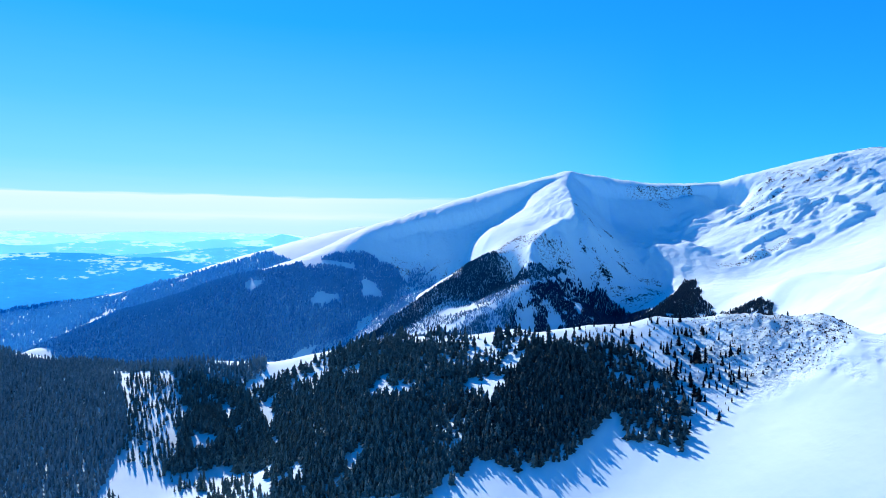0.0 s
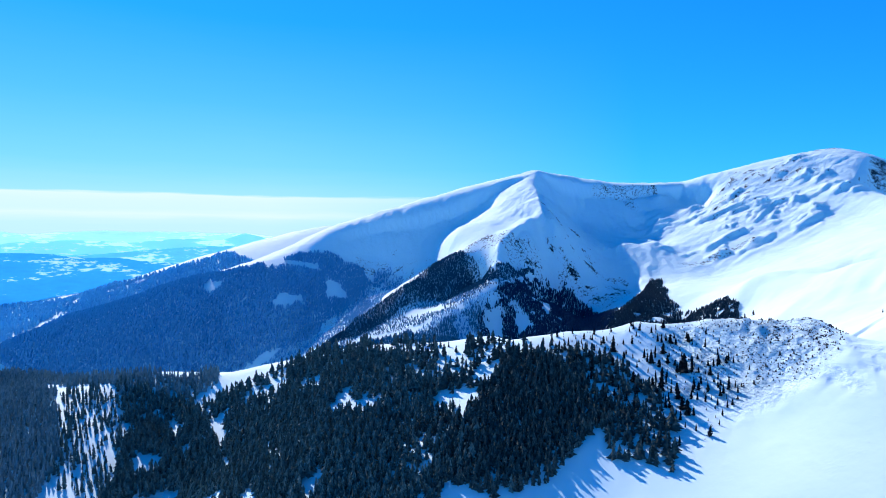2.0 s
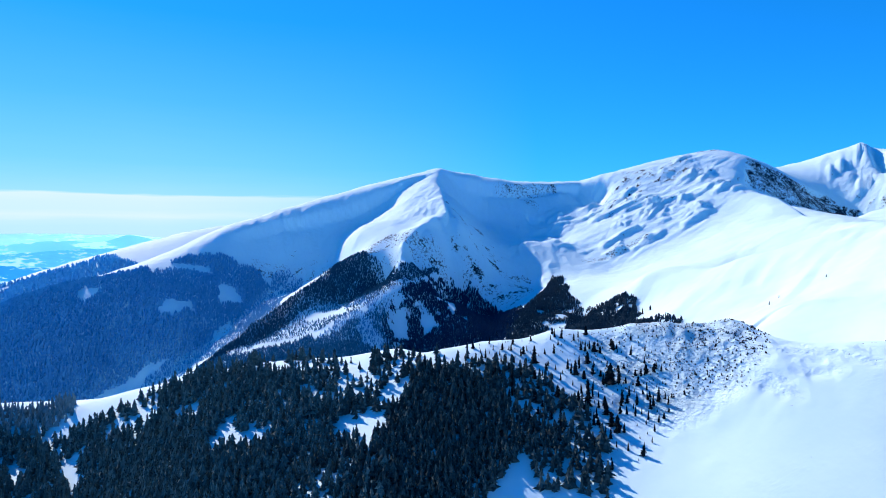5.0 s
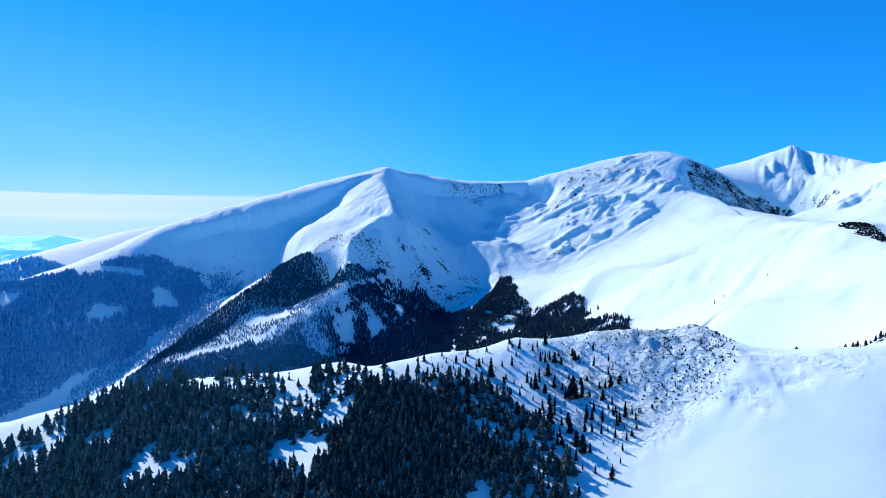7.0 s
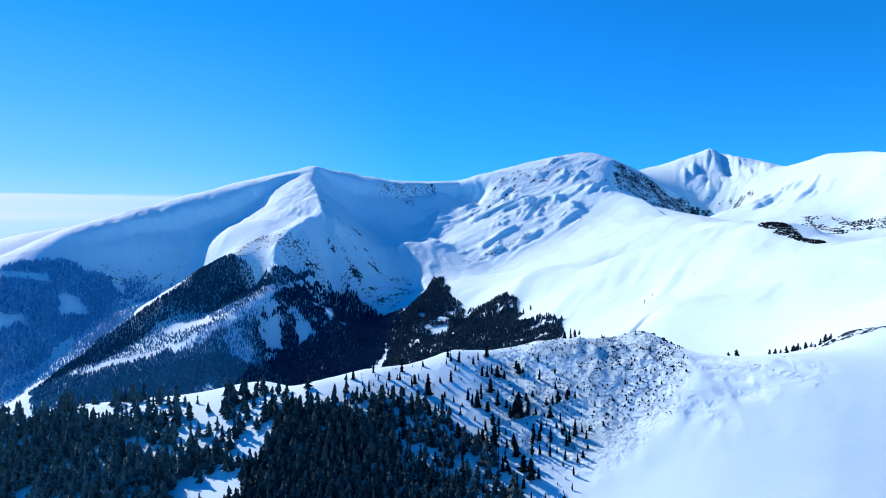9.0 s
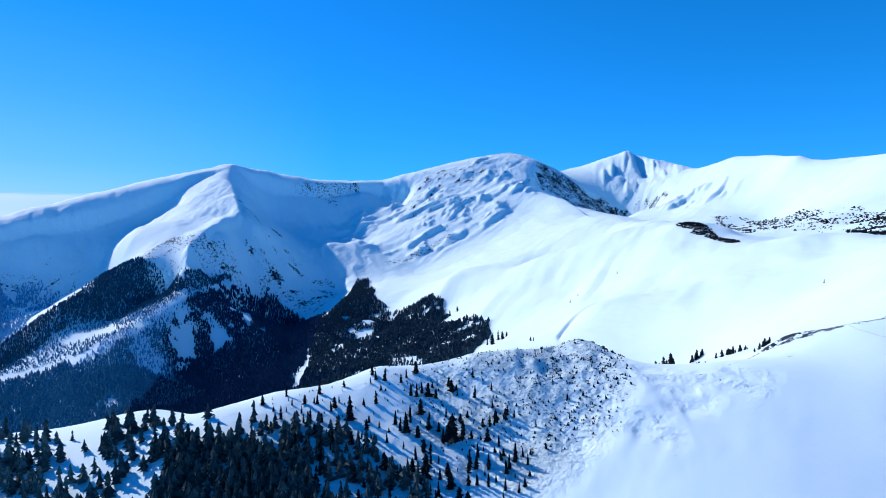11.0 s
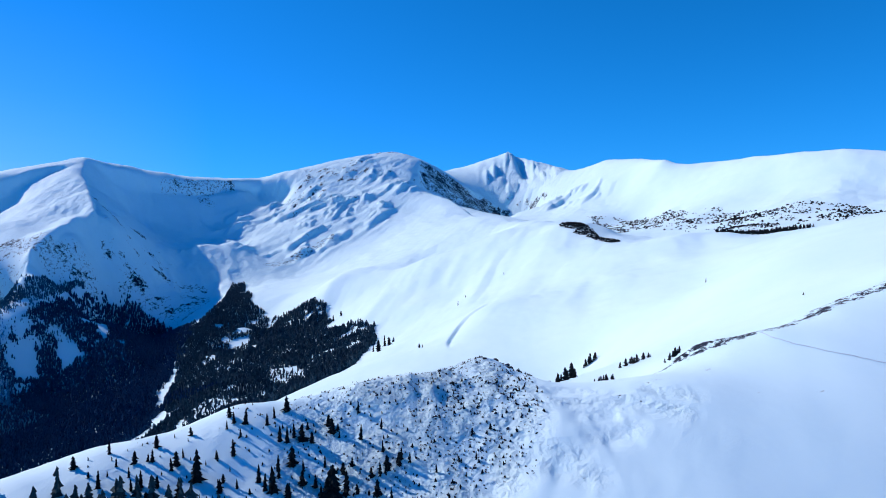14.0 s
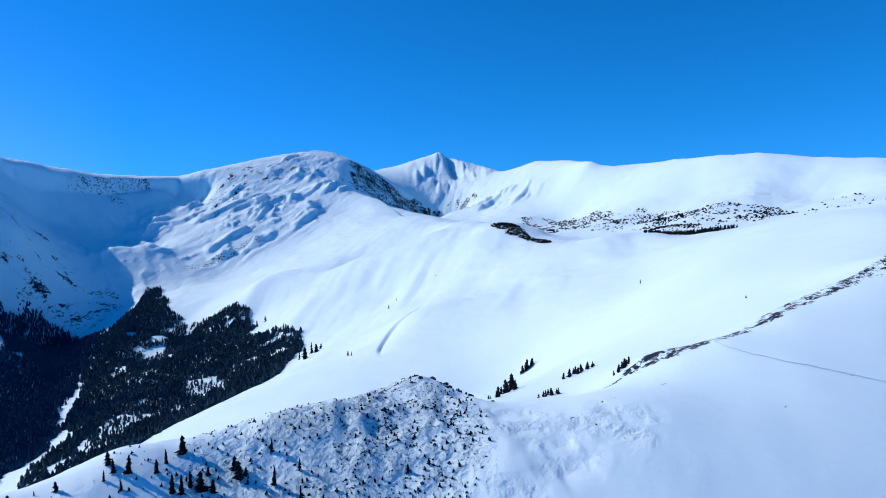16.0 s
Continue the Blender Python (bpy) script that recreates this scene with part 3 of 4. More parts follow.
bare = np.maximum(bare, -0.6 + 0.88 * blob(gx, gy, 195, 325, 75, 52, 20))
bare = np.maximum(bare, -0.6 + 0.66 * blob(gx, gy, 520, 1690, 190, 220))
bare = np.maximum(bare, -0.6 + 0.9 * blob(gx, gy, 230, 1620, 90, 70))
bare = np.maximum(bare, -0.6 + 0.8 * blob(gx, gy, 20, 1850, 210, 120))
bare = np.maximum(bare, -0.6 + 0.92 * np.clip(2 * along(gx, gy, [(-72, 1857), (-73, 1706), (-128, 1603), (-188, 1519), (-256, 1480)], 60), 0, 1))
# the blown crest with its grass and stones, and a footpath
bare = np.maximum(bare, -0.6 + 1.16 * np.clip(1.7 * along(gx, gy, [(294, 300), (303, 289), (312, 277), (333, 267), (356, 259), (366, 251), (384, 240), (420, 225)], 11), 0, 1))
bare = np.maximum(bare, -0.6 + 1.3 * along(gx, gy, [(205, 347), (231, 350), (232, 338), (243, 331), (262, 321), (280, 309), (294, 300)], 4.2))
bare = np.maximum(bare, -0.6 + 0.95 * along(gx, gy, [(243, 293), (252, 291), (262, 286), (275, 282)], 5))
bare = np.maximum(bare, -0.6 + 0.9 * along(gx, gy, [(186, 300), (198, 292), (206, 285)], 3))
bare = np.maximum(bare, -0.6 + 1.08 * along(gx, gy, [(700, 2126), (740, 2134), (800, 2143), (870, 2154), (930, 2164)], 44))
bare = np.maximum(bare, -0.6 + 1.0 * along(gx, gy, [(450, 1840), (500, 1705), (590, 1675)], 26))
bare = np.maximum(bare, -0.6 + 1.15 * along(gx, gy, [(1400, 2090), (1480, 2076), (1534, 2070), (1556, 2020)], 24))
for amount, width, path in (
    (0.98, 22, [(525, 1805), (540, 1795)]),
    (0.98, 30, [(435, 1700), (455, 1680), (475, 1660), (490, 1655)]),
    (0.98, 52, [(470, 1640), (500, 1620), (540, 1610), (585, 1615)]),
    (0.98, 49, [(300, 1650), (315, 1635), (380, 1635)]),
    (0.98, 56, [(550, 1575), (605, 1600), (615, 1660)]),
    (0.98, 56, [(195, 1675), (255, 1680), (295, 1655)]),
    (0.98, 34, [(775, 2140), (815, 2145), (885, 2150)]),
    (0.98, 49, [(820, 2100), (815, 2140)]),
    (0.98, 30, [(820, 1695), (920, 1690), (1015, 1705)]),
    (0.84, 94, [(1075, 2000), (1130, 1985), (1190, 2070), (1250, 1995), (1345, 2020)]),
    (0.86, 56, [(1125, 2045), (1210, 2052)]),
    # east ridge's shaded face: rock spread thickly so that its shade comes out darker
    (1.22, 75, [(1595, 1945), (1650, 1938), (1740, 1905), (1870, 1915), (1940, 1860)]),
    (1.16, 62, [(1550, 1893), (1600, 1890), (1670, 1880), (1760, 1870), (1890, 1885)]),
):
    bare = np.maximum(bare, -0.6 + amount * np.clip(1.6 * along(gx, gy, path, width), 0, 1))
# scoured spots on the near slope
for path in (
    [(198.7, 290.7), (201.8, 283.9)],
    [(189.6, 276.4), (195.0, 277.1), (200.2, 274.8)],
    [(180.7, 257.4), (184.4, 252.3)],
    [(264.9, 270.6), (267.3, 262.3)],
    [(272.5, 260.6), (280.4, 246.3)],
    [(264.7, 225.4), (265.7, 221.8)],
    [(234.1, 254.6), (236.8, 251.3)],
    [(305.0, 235.0), (306.4, 231.5)],
    [(239.3, 295.4), (241.3, 279.8)],
    [(249.3, 289.8), (250.5, 283.5)],
    [(229.5, 305.1), (233.4, 297.0)],
    [(264.3, 271.0), (264.8, 265.0)],
    [(230.8, 255.7), (233.2, 251.4)],
):
    bare = np.maximum(bare, -0.6 + 0.92 * along(gx, gy, path, 4.0))
for path in CARVED:
    bare = np.maximum(bare, -0.6 + 0.88 * along(gx, gy, path, 3.0))
attr = me.attributes.new("bare", "FLOAT", "POINT")
attr.data.foreach_set("value", bare.ravel().astype(np.float32))
rough = blob(gx, gy, 1230, 1960, 520, 330, 10) + 0.8 * blob(gx, gy, 540, 1760, 300, 260) + blob(gx, gy, 2150, 1800, 420, 420) + 0.25 * blob(gx, gy, 1100, 1300, 600, 600) + 0.7 * blob(gx, gy, 140, 1920, 430, 170)
attr = me.attributes.new("rough", "FLOAT", "POINT")
rough_floor = 1 - 0.6 * blob(gx, gy, 1800, 800, 650, 800)
attr.data.foreach_set("value", np.clip(rough, 0.05 + 0.27 * rough_floor * np.clip((np.hypot(gx, gy) - 1450) / 250, 0, 1), 1).ravel().astype(np.float32))
attr = me.attributes.new("lumpy", "FLOAT", "POINT")
lumpy = np.clip(1.6 * blob(gx, gy, 183, 331, 56, 42, 20) + 0.08 * blob(gx, gy, 120, 345, 75, 45, -15), 0, 1)
for path in CARVED:
    lumpy = np.maximum(lumpy, 0.3 * along(gx, gy, path, 6))
attr.data.foreach_set("value", lumpy.ravel().astype(np.float32))
tagged(new("ground", me), "snow-covered mountain slopes with bare rock on steep faces", "ground", kind="structure")

# ---- trees ----
rng = np.random.RandomState(11)


def crown_shape(tiers, sides, seed, width=0.19, low=0.06):
    """A spruce of height 1: tiers of drooping, uneven branches round the stem. Points and triangles."""
    r = np.random.RandomState(seed)
    verts, tris = [], []
    lean = r.uniform(-0.02, 0.02, 2)
    for k in range(tiers):
        u = k / tiers
        z0 = low + (1 - low) * (u ** 0.9) + r.uniform(-0.012, 0.012)
        top = min(1.0, z0 + (1 - low) * (2.1 / tiers) * r.uniform(0.85, 1.1))
        reach = width * (0.7 * (1 - u) ** 0.75 + 0.3 * (1 - u)) * r.uniform(0.6, 1.2) + 0.008
        start, turn = len(verts), r.uniform(0, 6.28)
        off = r.uniform(-0.18, 0.18, 2) * reach
        verts.append((lean[0] * top, lean[1] * top, top))
        for s in range(sides):
            a = turn + 6.283 * s / sides + r.uniform(-0.25, 0.25)
            out = reach * (r.uniform(0.7, 1.45) if s % 2 == 0 else r.uniform(0.25, 0.7))
            drop = z0 + r.uniform(-0.035, 0.02)
            verts.append((lean[0] * z0 + off[0] + out * math.cos(a), lean[1] * z0 + off[1] + out * math.sin(a), max(0.01, drop)))
        for s in range(sides):
            tris.append((start, start + 1 + s, start + 1 + (s + 1) % sides))
    return np.array(verts), np.array(tris)


def stem_shape(sides=6, bottom=0.022, top=0.006, end=0.85):
    verts, tris = [], []
    for z, rad in ((-0.06, bottom * 1.3), (0.03, bottom), (end, top)):
        for s in range(sides):
            a = 6.283 * s / sides
            verts.append((rad * math.cos(a), rad * math.sin(a), z))
    for ring in range(2):
        for s in range(sides):
            p, q = ring * sides + s, ring * sides + (s + 1) % sides
            tris += [(p, q, q + sides), (p, q + sides, p + sides)]
    return np.array(verts), np.array(tris)


def inside(x, y, corners):
    """Which points lie in a polygon of the plan."""
    hit = np.zeros(len(x), bool)
    for (x0, y0), (x1, y1) in zip(corners, corners[1:] + corners[:1]):
        if y0 != y1:
            hit ^= ((y0 > y) != (y1 > y)) & (x < (x1 - x0) * (y - y0) / (y1 - y0) + x0)
    return hit


def stand(corners, spacing, keep=1.0, ragged=12.0):
    """Places of trees in a wood with an uneven edge."""
    c = np.array(corners, float)
    (x0, y0), (x1, y1) = c.min(0) - ragged, c.max(0) + ragged
    gx, gy = np.meshgrid(np.arange(x0, x1, spacing), np.arange(y0, y1, spacing * 0.87))
    gx = gx + (np.arange(gx.shape[0]) % 2)[:, None] * spacing / 2
    x = gx.ravel() + rng.uniform(-0.42, 0.42, gx.size) * spacing
    y = gy.ravel() + rng.uniform(-0.42, 0.42, gx.size) * spacing
    ex = x + ragged * fractal(x + 70, y, ragged * 3, 3)
    ey = y + ragged * fractal(x, y + 510, ragged * 3, 3)
    ok = inside(ex, ey, corners) & (rng.rand(len(x)) < keep)
    return np.stack((x[ok], y[ok]), 1)


def clear(places, *glades):
    for g in glades:
        x = places[:, 0] + 22 * fractal(places[:, 0], places[:, 1], 48, 3, 0.6)
        y = places[:, 1] + 22 * fractal(places[:, 0] + 300, places[:, 1], 48, 3, 0.6)
        places = places[~inside(x, y, g)]
    return places


def apart(places, path, width):
    """Keeps a lane free."""
    return places[along(places[:, 0], places[:, 1] + 10 * fractal(places[:, 0], places[:, 1], 40, 2), path, width) == 0]


def sparse(places, path, width, keep):
    """Opens a wood towards a crest."""
    near = along(places[:, 0], places[:, 1], path, width) > 0
    return places[~near | (rng.rand(len(places)) < keep)]


def thinned(places, size, level, shift=0.0):
    """Leaves gaps where the ground opens."""
    return places[fractal(places[:, 0] + shift, places[:, 1] - shift, size, 3) < level]


def wood(name, label, places, tallest, shapes, mat, smallest=0.55):
    """One wood: every tree a crown of tiers and a stem, turned and grown unlike its neighbours."""
    z = height(places[:, 0], places[:, 1])
    grown = tallest * rng.uniform(smallest, 1.0, len(places)) * (0.88 + 0.2 * fractal(places[:, 0], places[:, 1] + 40, 45, 2))
    turn, kind = rng.uniform(0, 6.283, len(places)), rng.randint(0, len(shapes), len(places))
    wide = rng.uniform(0.85, 1.2, len(places))
    verts, tris, base = [], [], 0
    for n, (v, t) in enumerate(shapes):
        k = kind == n
        if not k.any():
            continue
        c, s = np.cos(turn[k])[:, None], np.sin(turn[k])[:, None]
        h, w = grown[k][:, None], (grown[k] * wide[k])[:, None]
        out = np.stack(((v[:, 0] * c - v[:, 1] * s) * w + places[k, 0][:, None], (v[:, 0] * s + v[:, 1] * c) * w + places[k, 1][:, None], v[:, 2] * h + z[k][:, None] - 0.3), -1)
        verts.append(out.reshape(-1, 3))
        tris.append((t[None] + (base + len(v) * np.arange(k.sum()))[:, None, None]).reshape(-1, 3))
        base += len(v) * int(k.sum())
    me = sheet(name, np.concatenate(verts), np.concatenate(tris), mat, False)
    return tagged(new(name, me), label, "trees", kind="stuff")


def joined(*pairs):
    verts, tris, base = [], [], 0
    for v, t in pairs:
        verts.append(v), tris.append(t + base)
        base += len(v)
    return np.concatenate(verts), np.concatenate(tris)


NEAR_SHAPES = [joined(crown_shape(8, 9, 20 + k, (0.18, 0.25, 0.2, 0.22, 0.27, 0.17)[k]), stem_shape(3)) for k in range(6)]
WOOD_SHAPES = [joined(crown_shape(8, 8, 110 + k, (0.23, 0.30, 0.26, 0.28, 0.33, 0.22)[k]), stem_shape(3)) for k in range(6)]
FAR_SHAPES = [crown_shape(3, 6, 40 + k, 0.33, 0.02) for k in range(4)]
LOW_SHAPES = [crown_shape(4, 6, 70 + k, (0.2, 0.24, 0.22)[k % 3], 0.03) for k in range(4)]
FLANK_SHAPES = [crown_shape(2, 6, 50 + k, 0.4, 0.0) for k in range(4)]

# woods of the near ridge
NEAR_WOOD = [(-115, 465), (-75, 445), (-45, 440), (-20, 432), (20, 405), (55, 390), (97, 360), (100, 330), (110, 305), (92, 297), (60, 290), (35, 290), (15, 290), (5, 275), (-10, 262), (-65, 285), (-100, 350), (-130, 360), (-155, 375), (-165, 430), (-185, 480)]
LEFT_WOOD = [(-370, 575), (-430, 640), (-520, 640), (-560, 480), (-420, 340), (-225, 330), (-175, 335), (-182, 370), (-185, 395), (-215, 450), (-240, 500), (-300, 545)]
RIM_WOOD = [(-185, 475), (-118, 470), (-125, 490), (-190, 500), (-260, 540), (-330, 570), (-300, 540), (-225, 500)]
BARE_CREST = [(-115, 470), (-100, 465), (-85, 465)]
near_places = np.concatenate((
    sparse(apart(thinned(stand(NEAR_WOOD, 2.9, 0.96, 7), 15, 0.27, 3), BARE_CREST, 13), [(20, 408), (50, 388), (95, 362)], 24, 0.5),
    thinned(stand([(97, 366), (112, 356), (123, 340), (128, 318), (126, 295), (114, 276), (100, 288), (92, 320)], 3.5, 0.85, 6), 16, 0.42, 8),
    apart(thinned(stand([(-110, 480), (-60, 462), (-17, 452), (30, 418), (78, 378), (94, 368), (60, 388), (-20, 424), (-80, 440)], 4.4, 0.7, 5), 14, 0.15, 60), BARE_CREST, 11),
    stand([(10, 279), (26, 294), (43, 280), (55, 283), (69, 285), (85, 297), (97, 312), (92, 343), (72, 364), (58, 368), (44, 340), (30, 330)], 2.7, 0.95, 4),
    stand([(-40, 285), (14, 283), (30, 300), (34, 340), (-20, 345)], 3.3, 0.85, 6),
))
near_places = near_places[~inside(near_places[:, 0] + 6 * fractal(near_places[:, 0], near_places[:, 1], 15, 2), near_places[:, 1], [(-175, 345), (-175, 365), (-165, 370), (-145, 375), (-125, 385), (-95, 355), (-70, 310)])]
near_places = clear(near_places, [(38, 352), (46, 363), (54, 352), (45, 341)])
crest_side = (near_places[:, 0] > 60) & (near_places[:, 1] > 378 - 0.6 * (near_places[:, 0] - 62))
near_places = near_places[~crest_side | (rng.rand(len(near_places)) < 0.18)]
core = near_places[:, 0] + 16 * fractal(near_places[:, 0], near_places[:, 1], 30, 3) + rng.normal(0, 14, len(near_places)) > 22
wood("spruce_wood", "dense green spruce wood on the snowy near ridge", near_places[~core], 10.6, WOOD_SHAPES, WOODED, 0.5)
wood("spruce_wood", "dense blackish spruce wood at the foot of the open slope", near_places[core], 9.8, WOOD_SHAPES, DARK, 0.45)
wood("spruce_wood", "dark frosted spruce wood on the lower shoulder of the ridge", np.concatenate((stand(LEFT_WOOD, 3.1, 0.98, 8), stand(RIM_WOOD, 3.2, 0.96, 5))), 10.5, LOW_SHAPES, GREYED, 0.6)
lane = thinned(stand([(-180, 470), (-230, 490), (-190, 390), (-180, 340), (-60, 300), (-110, 360), (-150, 375)], 3.5, 0.75, 6), 13, 0.3)
lane = clear(lane, [(-185, 340), (-185, 362), (-150, 372), (-125, 360), (-120, 345)])
wood("young_spruces", "young spruces scattered over a snowy lane in the wood", lane, 9, NEAR_SHAPES, WOODED, 0.3)

# woods across the valley
FLANK = [(-1140, 1885), (-960, 1850), (-790, 1800), (-640, 1770), (-425, 1765), (-305, 1775), (-250, 1830), (-120, 1860), (-85, 1850), (-65, 1795), (-95, 1705), (-150, 1615), (-240, 1520), (-330, 1500), (-395, 1440), (-450, 1330), (-700, 1330), (-850, 1450), (-1100, 1650)]
GLADES = [
    [(-295, 1625), (-240, 1660), (-220, 1640), (-285, 1610)],
    [(-170, 1745), (-130, 1755), (-120, 1715), (-165, 1700)],
    [(-350, 1780), (-205, 1805), (-190, 1780), (-330, 1750)],
    [(-480, 1720), (-430, 1710), (-425, 1685), (-465, 1680)],
]
wood("spruce_forest", "blue hazy spruce forest on the far valley flank", clear(stand(FLANK, 4.7, 0.97, 22), *GLADES), 13.5, FLANK_SHAPES, HAZE_BLUE)
wood("spruce_forest", "small stand of spruces under the western peak", stand([(-50, 1850), (10, 1870), (-10, 1825), (-45, 1775)], 6, 0.9, 10), 13, FAR_SHAPES, HAZE_BLUE)
wood("spruce_forest", "sparse frosted trees tinted haze blue in a snowy gully", stand([(-65, 1750), (-40, 1585), (-150, 1475), (-330, 1420), (-300, 1480), (-150, 1575)], 4.6, 0.85, 26), 9, FAR_SHAPES, HAZE_BLUE, 0.3)
wood("spruce_forest", "frosted spruces tinted haze blue between snowy lanes on the lower spur", thinned(stand([(80, 1380), (135, 1490), (200, 1465), (225, 1415), (15, 1340)], 4.3, 0.85, 20), 40, 0.35, 15), 8, FAR_SHAPES, HAZE_BLUE, 0.35)
wood("spruce_forest", "rimed young spruces tinted haze blue, filling a snowy gully", thinned(stand([(-85, 1760), (-10, 1890), (35, 1850), (-30, 1535), (-80, 1420), (-135, 1585)], 4.3, 0.85, 20), 40, 0.4, 35), 8, FAR_SHAPES, HAZE_BLUE, 0.35)
wood("spruce_forest", "rimed spruces tinted haze blue on a snowy bank", thinned(stand([(125, 1380), (180, 1405), (200, 1365), (190, 1290), (125, 1285)], 4.0, 0.85, 22), 40, 0.45, 55), 8, FAR_SHAPES, HAZE_BLUE, 0.35)
SPUR_WOOD = [(185, 1650), (255, 1530), (330, 1605), (380, 1620), (290, 1510), (185, 1490), (100, 1510), (30, 1495), (-25, 1450), (-150, 1390), (-180, 1405), (-85, 1545), (20, 1555), (95, 1595)]
wood("spruce_forest", "dark spruce forest along the spur below the western peak", np.concatenate((thinned(stand(SPUR_WOOD, 3.3, 0.97, 14), 45, 0.5, 23), stand(SPUR_WOOD, 6.5, 0.5, 30))), 9.5, FAR_SHAPES, HILL, 0.35)
wood("spruce_forest", "dark spruce wood climbing the flank of the spur", np.concatenate((stand([(35, 1550), (90, 1605), (135, 1710), (180, 1660), (215, 1645), (255, 1530), (185, 1590), (85, 1520), (35, 1490)], 3.4, 0.95, 14), stand([(35, 1550), (90, 1605), (135, 1710), (180, 1660), (215, 1645), (255, 1530), (185, 1590), (85, 1520), (35, 1490)], 7, 0.5, 24))), 9, FAR_SHAPES, HILL, 0.35)
FRONT_WOOD = [(270, 1475), (325, 1550), (395, 1625), (450, 1620), (515, 1575), (515, 1405), (440, 1290), (390, 1190), (300, 1170), (250, 1250), (200, 1330), (195, 1415)]
front_places = np.concatenate((thinned(stand(FRONT_WOOD, 3.3, 0.96, 18), 45, 0.55, 12), stand(FRONT_WOOD, 6.5, 0.5, 48)))
opened = inside(front_places[:, 0] + 25 * fractal(front_places[:, 0], front_places[:, 1], 50, 2), front_places[:, 1], [(180, 1440), (270, 1500), (330, 1560), (375, 1500), (365, 1420), (300, 1375), (215, 1370), (190, 1400)])
front_places = front_places[~opened | (fractal(front_places[:, 0], front_places[:, 1], 26, 3) < -0.06)]
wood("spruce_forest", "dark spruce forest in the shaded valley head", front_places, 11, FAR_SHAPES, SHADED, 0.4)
FROST_WOOD = [(210, 1425), (205, 1345), (250, 1230), (80, 1200), (-45, 1260), (-160, 1300), (-175, 1400), (-90, 1380), (50, 1385), (90, 1380), (150, 1395)]
LIT_STRIP = [(60, 1374), (120, 1396), (164, 1425), (210, 1446), (246, 1470)]
BLUE_STRIP = [(60, 1460), (100, 1455), (150, 1450)]
wood("spruce_forest", "frosted spruces with snow showing between them", apart(thinned(stand(FROST_WOOD, 4.0, 0.96, 16), 60, 0.5), LIT_STRIP, 12), 11, FAR_SHAPES, RIMED, 0.4)
wood("spruce_forest", "thin frosted wood on the snowy spur", apart(apart(thinned(stand([(55, 1530), (200, 1490), (290, 1505), (270, 1465), (150, 1400), (50, 1400), (-55, 1410), (-150, 1365), (-135, 1400), (-40, 1480)], 4.4, 0.85, 16), 50, 0.5, 9), LIT_STRIP, 13), BLUE_STRIP, 22), 8, FAR_SHAPES, RIMED, 0.3)
SPECKLED = [(120, 1440), (173, 1535), (222, 1514), (294, 1515), (345, 1412), (258, 1425), (205, 1403), (157, 1381)]
wood("young_spruces", "low dark spruces dotted over the snowy spur", apart(thinned(stand(SPECKLED, 5.5, 0.75, 14), 30, 0.25, 140), LIT_STRIP, 7), 7, FAR_SHAPES, HILL, 0.3)
EAST_WOOD = [(480, 1398), (556, 1472), (607, 1519), (690, 1640), (720, 1640), (690, 1545), (655, 1448), (652, 1402), (648, 1372), (663, 1333), (686, 1277), (697, 1219), (672, 1163), (622, 1126), (634, 1065), (642, 1029), (644, 989), (624, 954), (593, 921), (542, 880), (470, 800), (400, 765), (320, 765), (235, 800), (250, 910), (330, 1000), (360, 1130), (410, 1200), (440, 1290)]
EAST_GLADES = [
    [(528, 1292), (565, 1258), (512, 1141), (473, 1149)],
    [(446, 1224), (478, 1236), (455, 1165), (434, 1172)],
    [(448, 992), (478, 999), (504, 964), (487, 905), (463, 900), (437, 957)],
    [(300, 880), (352, 1010), (369, 988), (383, 965), (419, 947), (442, 902), (415, 869), (395, 905), (373, 915), (336, 895), (305, 855)],
]
STREAM = [(690, 1650), (618, 1532), (497, 1407), (449, 1333), (425, 1300), (403, 1200), (375, 1150), (345, 1090)]
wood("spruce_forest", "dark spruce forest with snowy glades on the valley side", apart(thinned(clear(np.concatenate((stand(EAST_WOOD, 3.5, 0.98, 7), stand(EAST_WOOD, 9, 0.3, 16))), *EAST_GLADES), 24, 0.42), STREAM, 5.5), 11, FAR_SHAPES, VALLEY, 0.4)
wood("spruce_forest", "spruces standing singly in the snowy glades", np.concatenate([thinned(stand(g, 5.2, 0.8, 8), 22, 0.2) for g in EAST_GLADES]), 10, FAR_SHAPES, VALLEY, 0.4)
VALLEY_FLOOR = [(-120, 1330), (60, 1345), (160, 1330), (265, 1310), (300, 1180), (215, 1090), (140, 1140), (60, 1170), (-100, 1200)]
FILL_WOOD = [(190, 1335), (265, 1255), (340, 1185), (385, 1100), (400, 1010)]
WEST_WOOD = [(410, 1630), (465, 1615), (520, 1550), (455, 1325), (385, 1190), (325, 1090), (240, 960), (120, 900), (-60, 960), (-60, 1150), (120, 1200), (300, 1180), (390, 1290)]
valley_places = apart(np.concatenate((thinned(stand(WEST_WOOD, 4.3, 0.96, 12), 45, 0.6, 44), stand(FILL_WOOD, 3.6, 0.9, 20), thinned(stand(VALLEY_FLOOR, 3.6, 0.95, 20), 40, 0.5, 90), stand([(70, 1330), (110, 1295), (180, 1290), (280, 1215)], 3.6, 0.92, 24), stand([(265, 990), (330, 1120), (355, 1090), (315, 995), (280, 955)], 3.6, 0.92, 24), stand(WEST_WOOD, 6.5, 0.5, 44))), STREAM, 5.5)
rimed = (valley_places[:, 0] + 18 * fractal(valley_places[:, 0], valley_places[:, 1], 45, 3) < 120 + 0.565 * (valley_places[:, 1] - 1207)) & (valley_places[:, 1] > 1150)
